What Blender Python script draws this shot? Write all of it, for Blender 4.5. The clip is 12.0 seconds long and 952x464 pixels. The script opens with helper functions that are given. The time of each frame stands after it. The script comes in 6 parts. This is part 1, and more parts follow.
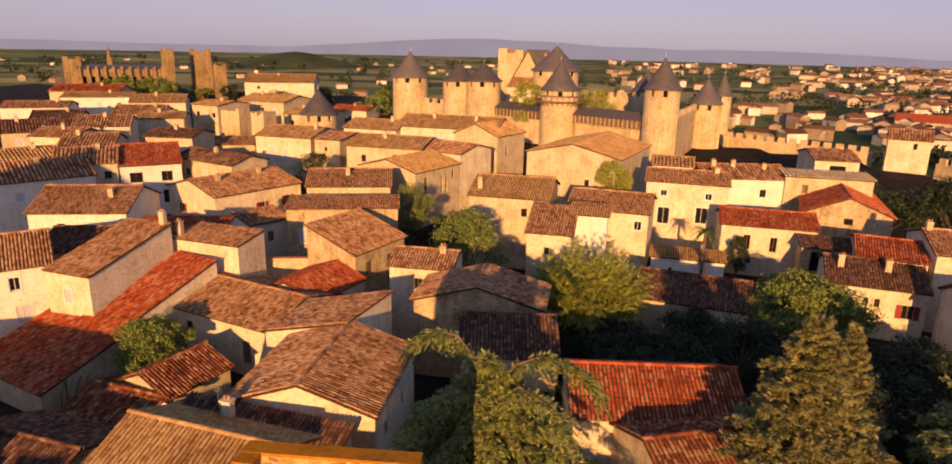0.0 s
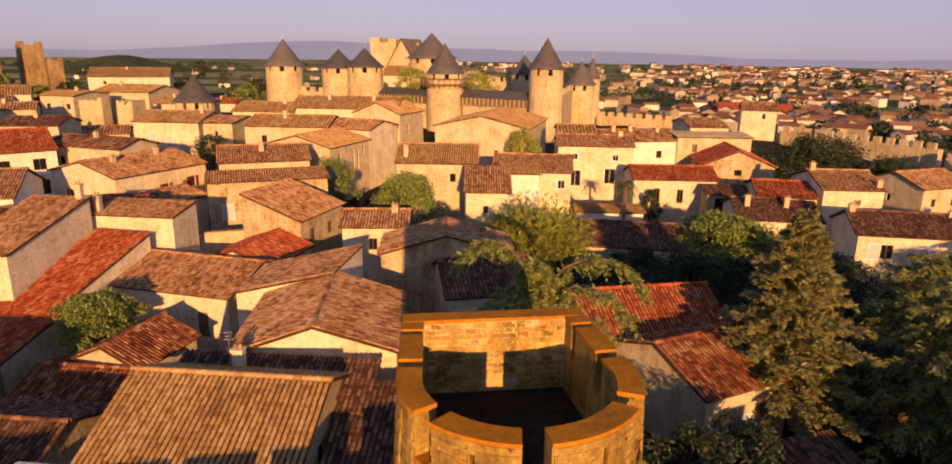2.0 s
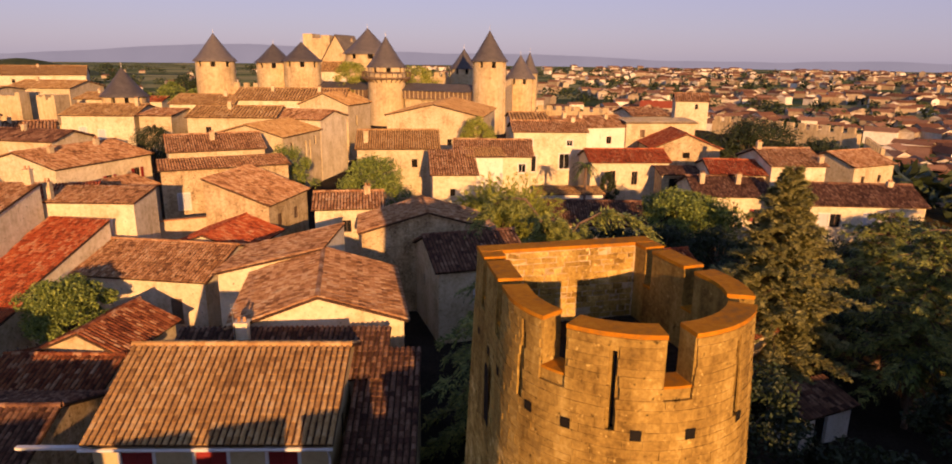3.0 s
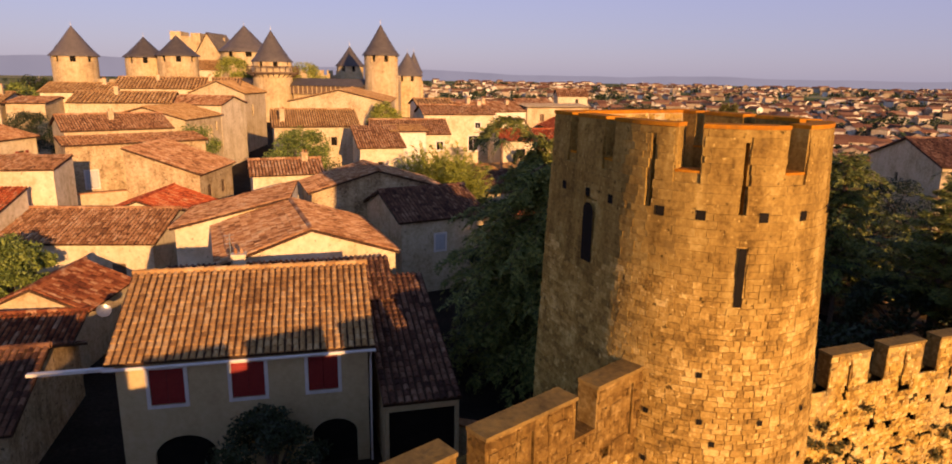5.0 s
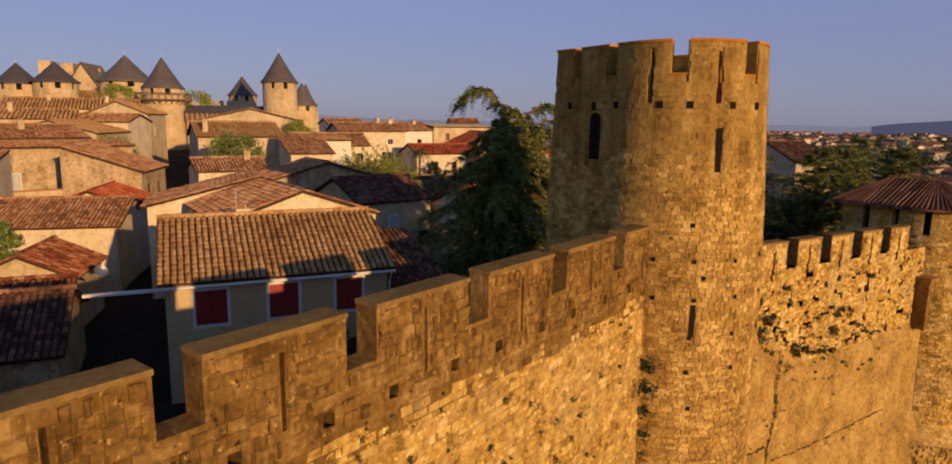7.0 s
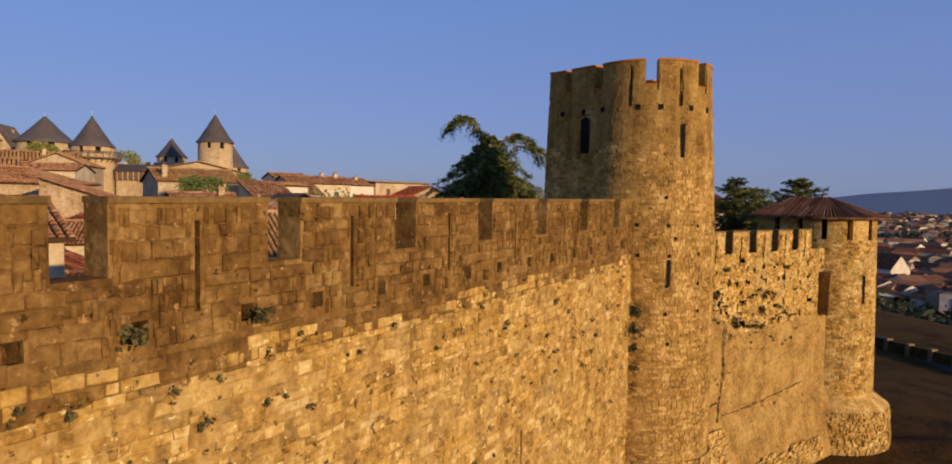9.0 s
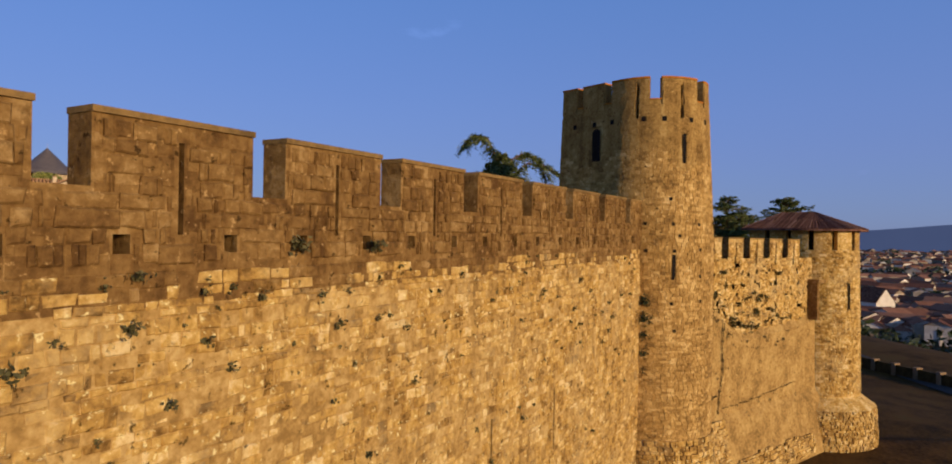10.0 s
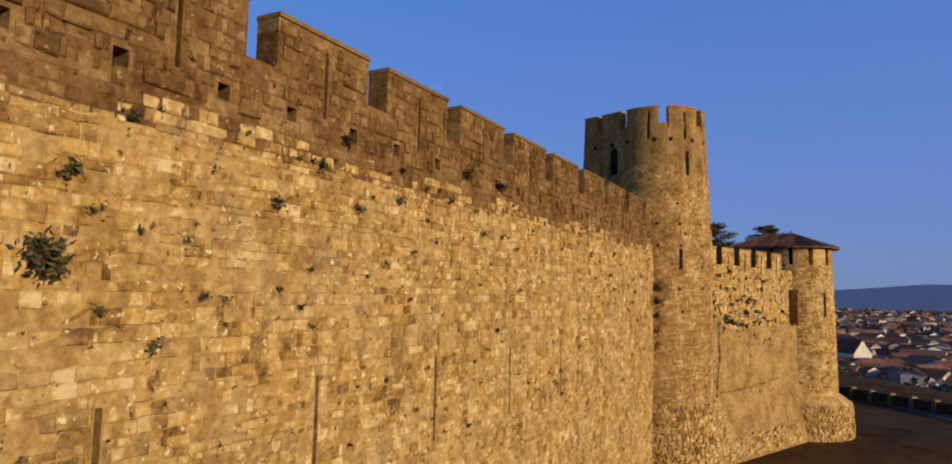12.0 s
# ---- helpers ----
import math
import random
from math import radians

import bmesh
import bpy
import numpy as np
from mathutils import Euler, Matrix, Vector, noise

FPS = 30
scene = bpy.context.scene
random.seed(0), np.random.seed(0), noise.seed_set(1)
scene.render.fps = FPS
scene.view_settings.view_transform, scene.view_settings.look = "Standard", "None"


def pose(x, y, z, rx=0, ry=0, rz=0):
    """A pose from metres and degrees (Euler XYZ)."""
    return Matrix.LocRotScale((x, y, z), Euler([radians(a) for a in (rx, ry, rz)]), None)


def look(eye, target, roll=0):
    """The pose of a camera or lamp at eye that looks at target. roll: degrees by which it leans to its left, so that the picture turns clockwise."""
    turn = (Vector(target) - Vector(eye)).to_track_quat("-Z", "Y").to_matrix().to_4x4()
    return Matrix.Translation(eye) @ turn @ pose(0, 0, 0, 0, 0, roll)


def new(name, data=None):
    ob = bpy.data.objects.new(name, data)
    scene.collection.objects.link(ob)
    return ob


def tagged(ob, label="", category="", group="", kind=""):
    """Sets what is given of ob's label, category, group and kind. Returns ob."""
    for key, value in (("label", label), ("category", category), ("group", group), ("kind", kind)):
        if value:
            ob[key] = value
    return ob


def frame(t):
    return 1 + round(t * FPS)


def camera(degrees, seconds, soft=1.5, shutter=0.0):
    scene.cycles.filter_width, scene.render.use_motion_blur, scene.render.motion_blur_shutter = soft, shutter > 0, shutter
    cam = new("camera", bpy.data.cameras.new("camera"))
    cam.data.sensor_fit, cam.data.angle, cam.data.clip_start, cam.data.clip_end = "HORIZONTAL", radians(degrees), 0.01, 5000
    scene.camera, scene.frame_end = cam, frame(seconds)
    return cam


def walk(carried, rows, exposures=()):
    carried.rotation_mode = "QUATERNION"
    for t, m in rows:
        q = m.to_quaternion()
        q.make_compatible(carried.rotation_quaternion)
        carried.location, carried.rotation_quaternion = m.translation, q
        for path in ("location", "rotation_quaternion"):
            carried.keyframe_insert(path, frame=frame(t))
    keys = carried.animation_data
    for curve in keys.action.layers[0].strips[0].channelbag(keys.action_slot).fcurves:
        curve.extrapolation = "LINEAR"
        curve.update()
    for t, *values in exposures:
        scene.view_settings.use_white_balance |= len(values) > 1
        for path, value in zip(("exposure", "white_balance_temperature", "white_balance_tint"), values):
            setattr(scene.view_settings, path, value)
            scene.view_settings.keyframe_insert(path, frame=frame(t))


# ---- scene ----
cam = camera(71.4, 12.0, 1.8)
METRES, EYE, TILT, LEAN, TURN = 54.0, 29.0, 0.0, 0.0, 4.9
ROWS = [
    (0.0, 0.0, 0.0, 0.0, 0.34, -15.54, -1.21),
    (0.5, -0.0395, -0.0086, -0.0194, -2.35, -15.37, -1.06),
    (1.0, -0.0852, -0.0143, -0.0413, -5.69, -15.2, -0.87),
    (1.5, -0.1254, -0.0138, -0.0603, -9.02, -15.13, -0.73),
    (2.0, -0.1655, -0.0096, -0.0801, -12.57, -15.11, -0.78),
    (2.5, -0.2022, -0.0035, -0.0996, -15.67, -14.97, -0.76),
    (3.0, -0.2443, 0.0056, -0.1213, -19.05, -14.78, -0.66),
    (5.0, -0.3748, 0.0147, -0.2014, -30.71, -13.43, -0.91),
    (5.5, -0.4063, 0.0115, -0.2193, -33.09, -12.71, -0.91),
    (6.0, -0.4427, 0.0041, -0.2394, -35.73, -11.74, -0.87),
    (6.5, -0.4781, -0.0052, -0.2567, -38.38, -10.75, -0.86),
    (7.0, -0.5198, -0.0136, -0.2757, -41.47, -9.53, -0.82),
    (9.0, -0.6646, -0.0358, -0.3453, -49.1, -2.85, -1.05),
    (9.5, -0.6965, -0.0436, -0.363, -49.6, -1.3, -1.17),
    (10.0, -0.7345, -0.0512, -0.3812, -50.11, 0.45, -1.04),
    (10.5, -0.7704, -0.059, -0.3977, -50.81, 1.99, -1.06),
    (11.0, -0.806, -0.0664, -0.4167, -51.49, 3.72, -1.26),
    (11.5, -0.8402, -0.0705, -0.4344, -51.71, 5.09, -1.3),
    (12.0, -0.8773, -0.0798, -0.4536, -51.79, 5.44, -1.39),
]
walk(cam, [(t, pose(0, 0, EYE, TILT, LEAN, TURN) @ pose(METRES * x, METRES * y, METRES * z, 90 + pitch, roll, yaw)) for t, x, y, z, yaw, pitch, roll in ROWS],
     [(0.0, .13, 7600, 40), (5.5, .15, 6900, 34), (7.0, -.42, 6350, 27), (8.8, -.43, 5450, 20), (12.0, -.54, 4750, 18)])

# ---- light ----
SUN_EL, SUN_AZ = 10.3, -1.8      # degrees: height, and turn of the sun's bearing from the -y axis towards +x
world = bpy.data.worlds.new("sky")
scene.world = world
world.use_nodes = True
wn = world.node_tree
sky = wn.nodes.new("ShaderNodeTexSky")
sky.sky_type, sky.sun_disc = "NISHITA", False
sky.sun_elevation, sky.sun_rotation = radians(SUN_EL), radians(180 - SUN_AZ)
sky.altitude, sky.air_density, sky.dust_density, sky.ozone_density = 150, 1.0, 0.6, 2.6
# thin high cloud, drawn out along the wind
spot, drawn, wisp, veil, blend = (wn.nodes.new("ShaderNode" + k) for k in ("TexCoord", "Mapping", "TexNoise", "MapRange", "Mix"))
drawn.inputs["Scale"].default_value, drawn.inputs["Rotation"].default_value = (1.2, 3.0, 7.0), (0, 0, .5)
wisp.inputs["Scale"].default_value, wisp.inputs["Detail"].default_value, wisp.inputs["Roughness"].default_value = 1.3, 6, .6
veil.inputs["From Min"].default_value, veil.inputs["From Max"].default_value, veil.inputs["To Max"].default_value, veil.inputs["To Min"].default_value = .48, .74, .72, .03
blend.data_type = "RGBA"
wn.links.new(spot.outputs["Generated"], drawn.inputs[0]), wn.links.new(drawn.outputs[0], wisp.inputs["Vector"]), wn.links.new(wisp.outputs[0], veil.inputs[0])
# haze that thickens towards the horizon
aloft, haze, most = (wn.nodes.new("ShaderNode" + k) for k in ("SeparateXYZ", "ValToRGB", "Math"))
band_ = haze.color_ramp.elements
band_.new(.18), band_.new(.45)
for e, (at_, share) in zip(band_, ((0, .56), (.18, .54), (.42, .42), (.8, .0))):
    e.position, e.color = at_, (share, share, share, 1)
most.operation = "MAXIMUM"
wn.links.new(spot.outputs["Generated"], aloft.inputs[0]), wn.links.new(aloft.outputs["Z"], haze.inputs[0])
depth_ = wn.nodes.new("ShaderNodeValToRGB")       # the haze: lilac low down, clear blue above
depth_.color_ramp.elements.new(.12)
for e, (at_, tone) in zip(depth_.color_ramp.elements, ((0, (.50, .55, .65)), (.12, (.50, .56, .76)), (.42, (.41, .66, 1.0)))):
    e.position, e.color = at_, (*tone, 1)
bright = wn.nodes.new("ShaderNodeVectorMath")
bright.operation = "SCALE"
bright.inputs["Scale"].default_value = 10.5
wn.links.new(aloft.outputs["Z"], depth_.inputs[0]), wn.links.new(depth_.outputs[0], bright.inputs[0]), wn.links.new(bright.outputs[0], blend.inputs["B"])
wn.links.new(haze.outputs[0], most.inputs[0]), wn.links.new(veil.outputs[0], most.inputs[1])
wn.links.new(most.outputs[0], blend.inputs["Factor"]), wn.links.new(sky.outputs[0], blend.inputs["A"])
hue = wn.nodes.new("ShaderNodeMix")
hue.data_type, hue.blend_type = "RGBA", "MULTIPLY"
hue.inputs["Factor"].default_value, hue.inputs["B"].default_value = 1.0, (.95, .98, 1.13, 1)
wn.links.new(blend.outputs["Result"], hue.inputs["A"])
wn.links.new(hue.outputs["Result"], wn.nodes["Background"].inputs[0])
wn.nodes["Background"].inputs[1].default_value = 0.082
sun = new("sun", bpy.data.lights.new("sun", "SUN"))
sun.data.energy, sun.data.angle, sun.data.color = 5.8, radians(0.6), (1.0, 0.64, 0.25)
sun.matrix_world = look((200 * math.sin(radians(SUN_AZ)), -200 * math.cos(radians(SUN_AZ)), 200 * math.tan(radians(SUN_EL))), (0, 0, 0))

# ---- materials ----


def surface(name, colours, rough=0.9, grain=9.0, patch=0.6, bump=0.25, pieces=0.0, metal=0.0, streak=0.0, stain=None, pits=0.0, flecks=0.0, spread=.15, lime=None):
    """A weathered surface: colours mixed by grain and patches; pieces: how far single pieces differ; stain: a colour for blotches; lime: a colour washed over in wide patches."""
    m = bpy.data.materials.new(name)
    m.use_nodes = True
    nt = m.node_tree
    bs = nt.nodes["Principled BSDF"]
    link = nt.links.new

    def node(kind, **values):
        n = nt.nodes.new(kind)
        for k, v in values.items():
            n.inputs[k].default_value = v
        return n

    def maths(op, a, b):
        n = nt.nodes.new("ShaderNodeMath")
        n.operation = op
        for i, v in enumerate((a, b)):
            if isinstance(v, float):
                n.inputs[i].default_value = v
            else:
                link(v, n.inputs[i])
        return n.outputs[0]

    geo = node("ShaderNodeNewGeometry")
    where = geo.outputs["Position"]
    fine = node("ShaderNodeTexNoise", Scale=grain, Detail=6.0, Roughness=0.65)
    wide = node("ShaderNodeTexNoise", Scale=patch, Detail=4.0, Roughness=0.6)
    link(where, fine.inputs["Vector"]), link(where, wide.inputs["Vector"])
    mix = maths("ADD", maths("MULTIPLY", fine.outputs[0], 0.5), maths("MULTIPLY", wide.outputs[0], 0.5))
    if streak:
        squash = node("ShaderNodeMapping")
        squash.inputs["Scale"].default_value = (1.3, 1.3, 0.12)
        runs = node("ShaderNodeTexNoise", Scale=1.6, Detail=4.0)
        link(where, squash.inputs["Vector"]), link(squash.outputs[0], runs.inputs["Vector"])
        mix = maths("ADD", mix, maths("MULTIPLY", maths("SUBTRACT", runs.outputs[0], 0.5), streak))
    if pieces:
        info = node("ShaderNodeObjectInfo")
        one = maths("FRACT", maths("ADD", geo.outputs["Random Per Island"], info.outputs["Random"]), 0.0)
        mix = maths("ADD", mix, maths("MULTIPLY", maths("SUBTRACT", one, 0.5), pieces))
    ramp = node("ShaderNodeValToRGB")
    el = ramp.color_ramp.elements
    lo, hi = 0.5 - spread - pieces * 0.33, 0.5 + spread + pieces * 0.33
    while len(el) < len(colours):
        el.new(0.5)
    for i, c in enumerate(colours):
        el[i].position = lo + (hi - lo) * i / max(1, len(colours) - 1)
        el[i].color = (*c, 1)
    link(mix, ramp.inputs[0])
    out = ramp.outputs[0]
    if stain:
        spots = node("ShaderNodeTexNoise", Scale=patch * 2.3, Detail=7.0, Roughness=0.75)
        link(where, spots.inputs["Vector"])
        cut = node("ShaderNodeMapRange", **{"From Min": 0.56, "From Max": 0.72})
        link(spots.outputs[0], cut.inputs[0])
        blend = nt.nodes.new("ShaderNodeMix")
        blend.data_type = "RGBA"
        link(maths("MULTIPLY", cut.outputs[0], 0.75), blend.inputs["Factor"])
        link(out, blend.inputs["A"])
        blend.inputs["B"].default_value = (*stain, 1)
        out = blend.outputs["Result"]
    if lime:
        wash = node("ShaderNodeTexNoise", Scale=.5, Detail=6.0, Roughness=0.7)
        link(where, wash.inputs["Vector"])
        cut = node("ShaderNodeMapRange", **{"From Min": 0.48, "From Max": 0.62, "To Max": .38})
        link(wash.outputs[0], cut.inputs[0])
        blend = nt.nodes.new("ShaderNodeMix")
        blend.data_type = "RGBA"
        link(cut.outputs[0], blend.inputs["Factor"])
        link(out, blend.inputs["A"])
        blend.inputs["B"].default_value = (*lime, 1)
        out = blend.outputs["Result"]
    for share, tone, size in ((pits, [c * .3 for c in colours[0]], 4.6), (flecks, [min(.85, c * 1.25) for c in colours[-1]], 6.5)):
        if share:
            spots = node("ShaderNodeTexNoise", Scale=size, Detail=5.0, Roughness=0.62)
            link(where, spots.inputs["Vector"])
            cut = node("ShaderNodeMapRange", **{"From Min": .66 - share, "From Max": .72 - share})
            link(spots.outputs[0], cut.inputs[0])
            blend = nt.nodes.new("ShaderNodeMix")
            blend.data_type = "RGBA"
            link(maths("MULTIPLY", cut.outputs[0], 0.85), blend.inputs["Factor"])
            link(out, blend.inputs["A"])
            blend.inputs["B"].default_value = (*tone, 1)
            out = blend.outputs["Result"]
    link(out, bs.inputs["Base Color"])
    bs.inputs["Roughness"].default_value = rough
    bs.inputs["Metallic"].default_value = metal
    bs.inputs["Specular IOR Level"].default_value = .06 if rough > .8 else .4
    if bump:
        relief = node("ShaderNodeBump", Strength=bump, Distance=0.05)
        link(fine.outputs[0], relief.inputs["Height"])
        link(relief.outputs[0], bs.inputs["Normal"])
    return m


STONE = surface("sandstone", [(.15, .084, .019), (.31, .182, .04), (.47, .292, .06), (.60, .40, .10), (.76, .59, .26)], grain=6, patch=1.3, bump=1.0, lime=(.54, .42, .19), pieces=.19, streak=.16, stain=(.18, .112, .038), pits=.045, flecks=.06, spread=.1)
TOWERSTONE = surface("tower_sandstone", [(.18, .105, .028), (.345, .21, .052), (.49, .315, .085), (.70, .50, .18)], grain=11, patch=.9, bump=.8, pieces=.2, spread=.12, streak=.28, stain=(.22, .145, .055), pits=.035, flecks=.04)
SMOOTH = surface("squared_sandstone", [(.15, .088, .023), (.27, .165, .042), (.38, .245, .065), (.51, .36, .115)], grain=8, patch=.7, bump=.3, pieces=.08, streak=.5, stain=(.22, .14, .045), pits=.03, flecks=.03)
ASHLAR = surface("brown_ashlar", [(.10, .053, .015), (.175, .098, .026), (.25, .148, .04), (.38, .25, .085)], grain=6, patch=1.2, bump=.9, pieces=.16, streak=.22, stain=(.10, .06, .02), pits=.04, flecks=.04, spread=.11)
COPING = surface("weathered_coping", [(.13, .085, .03), (.24, .155, .05), (.34, .21, .06)], grain=6, patch=.8, bump=.7, stain=(.30, .16, .03))
MORTAR = surface("lime_mortar", [(.27, .165, .042), (.43, .275, .075), (.58, .41, .14)], grain=6, patch=1.1, bump=.8, streak=.2, stain=(.22, .14, .045), pits=.04, spread=.11)
# dark stone; behind missing stones its tone paints the shade of the holes
DARKSTONE_SHADE = surface("dark_stone_and_hole_shade", [(.04, .029, .012), (.085, .058, .02), (.14, .093, .03)], grain=7, patch=1.2, bump=.8)
OLDCHURCH = surface("brown_church_stone", [(.15, .10, .05), (.26, .175, .085), (.36, .25, .125)], grain=1.2, patch=.2, bump=.5, streak=.5, stain=(.12, .08, .045))
LICHEN = surface("lichened_coping", [(.24, .12, .03), (.46, .17, .012), (.56, .24, .02)], grain=5, patch=.9, bump=.5)
FARSTONE = surface("castle_stone", [(.38, .275, .145), (.55, .42, .235), (.66, .53, .33)], grain=1.6, patch=.25, bump=.4, streak=.35, stain=(.26, .18, .09))
SLATE = surface("slate", [(.06, .052, .05), (.10, .086, .08), (.15, .128, .115)], rough=.6, grain=3, patch=.8, bump=.3, pieces=.3)
TILE = surface("old_roof_tile", [(.13, .06, .032), (.30, .14, .062), (.44, .22, .10), (.54, .31, .16), (.60, .42, .25)], grain=5, patch=.45, bump=.35, pieces=.38, stain=(.13, .085, .05))
TILE_RED = surface("red_roof_tile", [(.16, .042, .022), (.40, .08, .03), (.50, .13, .048), (.56, .29, .15)], grain=5, patch=.5, bump=.3, pieces=.5, stain=(.2, .07, .04))
TILE_PALE = surface("pale_roof_tile", [(.24, .125, .05), (.42, .235, .09), (.53, .32, .13), (.62, .44, .23)], grain=5, patch=.45, bump=.3, pieces=.3, stain=(.26, .16, .07))
TILE_BROWN = surface("brown_red_roof_tile", [(.09, .03, .018), (.22, .066, .03), (.33, .12, .05), (.50, .30, .17)], grain=5, patch=.5, bump=.3, pieces=.5, stain=(.12, .055, .03))
# for dark roofs; on houses labelled shaded the tone also carries the shade
TILE_DARK = surface("dark_and_shaded_roof_tile", [(.06, .03, .022), (.14, .066, .042), (.22, .11, .065), (.34, .2, .125)], grain=5, patch=.6, bump=.3, pieces=.5)
BED = surface("tile_bed", [(.05, .028, .02), (.11, .06, .035)], grain=6, patch=.8)
CREAM = surface("cream_render", [(.50, .40, .24), (.68, .57, .38), (.80, .70, .52)], grain=3, patch=.55, bump=.3, streak=.22, stain=(.40, .29, .15), pits=.03)
OCHRE = surface("ochre_render", [(.39, .29, .16), (.57, .455, .28), (.69, .58, .39)], grain=4, patch=.6, bump=.5, streak=.22, stain=(.30, .215, .115), pits=.02, flecks=.02)
WHITE = surface("white_render", [(.62, .55, .42), (.74, .68, .55), (.80, .76, .66)], grain=3, patch=.5, bump=.2, streak=.22, stain=(.46, .37, .25), pits=.02)
RUBBLE = surface("rubble_wall", [(.22, .15, .08), (.40, .29, .155), (.54, .41, .24), (.62, .50, .32)], grain=5, patch=.7, bump=.8, streak=.3, stain=(.22, .15, .08), pits=.06, flecks=.04)
PLAIN = surface("beige_render", [(.46, .34, .18), (.54, .41, .22), (.60, .47, .27)], grain=4, patch=.3, bump=.1, streak=.2)
TRIM = surface("white_trim", [(.62, .58, .52), (.74, .71, .66)], rough=.7, grain=4, patch=.8, bump=.1)
RED = surface("red_shutter_paint", [(.22, .018, .016), (.30, .028, .022)], rough=.55, grain=6, patch=1.2, bump=.1)
GREYBLUE = surface("grey_shutter_paint", [(.42, .44, .45), (.52, .54, .54)], rough=.6, grain=6, patch=1.2, bump=.1)
WOOD = surface("weathered_wood", [(.09, .055, .035), (.17, .11, .07), (.24, .17, .11)], grain=9, patch=1.0, bump=.3, streak=.3, pieces=.3)
METAL = surface("grey_metal", [(.32, .32, .31), (.46, .46, .45)], rough=.4, grain=8, patch=1.0, metal=.8, bump=.05)
# near-black paint for the shade inside openings
OPENING_SHADE = surface("painted_opening_shade", [(.012, .01, .008), (.02, .017, .014)], grain=3, patch=.6, bump=0)
BARK = surface("bark", [(.09, .055, .035), (.17, .11, .075), (.25, .17, .12)], grain=8, patch=2, bump=.8)
CEDAR = surface("cedar_needles", [(.035, .055, .016), (.12, .15, .034), (.23, .255, .055), (.34, .34, .085)], rough=.7, grain=2.5, patch=.5, bump=0, pieces=.6)
FIR = surface("fir_needles", [(.06, .07, .022), (.17, .165, .05), (.28, .26, .08), (.38, .33, .12)], rough=.7, grain=2.5, patch=.5, bump=0, pieces=.6)
LEAF = surface("broad_leaves", [(.04, .06, .013), (.10, .145, .026), (.18, .23, .04), (.27, .31, .06)], rough=.6, grain=2, patch=.6, bump=0, pieces=.6)
LEAF_YELLOW = surface("yellow_green_leaves", [(.09, .11, .016), (.20, .23, .034), (.32, .34, .055), (.42, .41, .07)], rough=.6, grain=2, patch=.6, bump=0, pieces=.6)
# dark foliage; in the park and gardens shade is put into the colour
LEAF_DARK = surface("dark_and_shaded_leaves", [(.012, .02, .008), (.024, .038, .011), (.045, .066, .018)], rough=.6, grain=2, patch=.6, bump=0, pieces=.6)
TUFT = surface("wall_weeds", [(.05, .045, .012), (.10, .09, .024), (.17, .14, .04)], rough=.8, grain=3, patch=.8, bump=0, pieces=.5)
GRASS = surface("dry_grass", [(.022, .015, .004), (.06, .035, .008), (.11, .06, .013), (.08, .062, .014)], grain=4, patch=.25, bump=.5)
# near-black: the deep shade of the lanes is put into the colour
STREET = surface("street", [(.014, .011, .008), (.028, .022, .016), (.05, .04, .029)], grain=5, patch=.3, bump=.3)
ROCK = surface("bedrock", [(.13, .085, .045), (.25, .17, .09), (.36, .26, .14)], grain=3, patch=.8, bump=1.0, pieces=.3)
FIELD = surface("far_country", [(.05, .075, .02), (.11, .15, .035), (.20, .21, .055), (.44, .36, .14), (.15, .17, .05)], grain=.03, patch=.006, bump=0)
fnt = FIELD.node_tree
plots, turn_, where_ = (fnt.nodes.new("ShaderNode" + k) for k in ("TexVoronoi", "Mapping", "NewGeometry"))
turn_.inputs["Scale"].default_value, turn_.inputs["Rotation"].default_value = (.0042, .0085, .0), (0, 0, .6)
plots.inputs["Scale"].default_value = 1.0
fnt.links.new(where_.outputs["Position"], turn_.inputs[0]), fnt.links.new(turn_.outputs[0], plots.inputs["Vector"])
tint = next(n for n in fnt.nodes if n.type == "VALTORGB")
share_ = fnt.nodes.new("ShaderNodeMapRange")
share_.inputs["To Min"].default_value, share_.inputs["To Max"].default_value = .3, .7
apart_ = fnt.nodes.new("ShaderNodeSeparateXYZ")
fnt.links.new(plots.outputs["Color"], apart_.inputs[0]), fnt.links.new(apart_.outputs["X"], share_.inputs[0]), fnt.links.new(share_.outputs[0], tint.inputs[0])


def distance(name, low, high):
    """A far backdrop whose haze is painted on as a glow of its own."""
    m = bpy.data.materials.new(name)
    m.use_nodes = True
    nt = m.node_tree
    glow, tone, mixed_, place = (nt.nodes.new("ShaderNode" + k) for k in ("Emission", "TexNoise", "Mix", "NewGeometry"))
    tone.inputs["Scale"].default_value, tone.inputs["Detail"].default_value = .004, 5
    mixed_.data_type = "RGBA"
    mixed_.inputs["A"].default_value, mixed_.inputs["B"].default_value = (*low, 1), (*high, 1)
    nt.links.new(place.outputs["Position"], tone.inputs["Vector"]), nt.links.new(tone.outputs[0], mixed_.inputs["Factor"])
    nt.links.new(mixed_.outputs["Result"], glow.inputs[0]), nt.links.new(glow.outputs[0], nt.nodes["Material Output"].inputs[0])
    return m


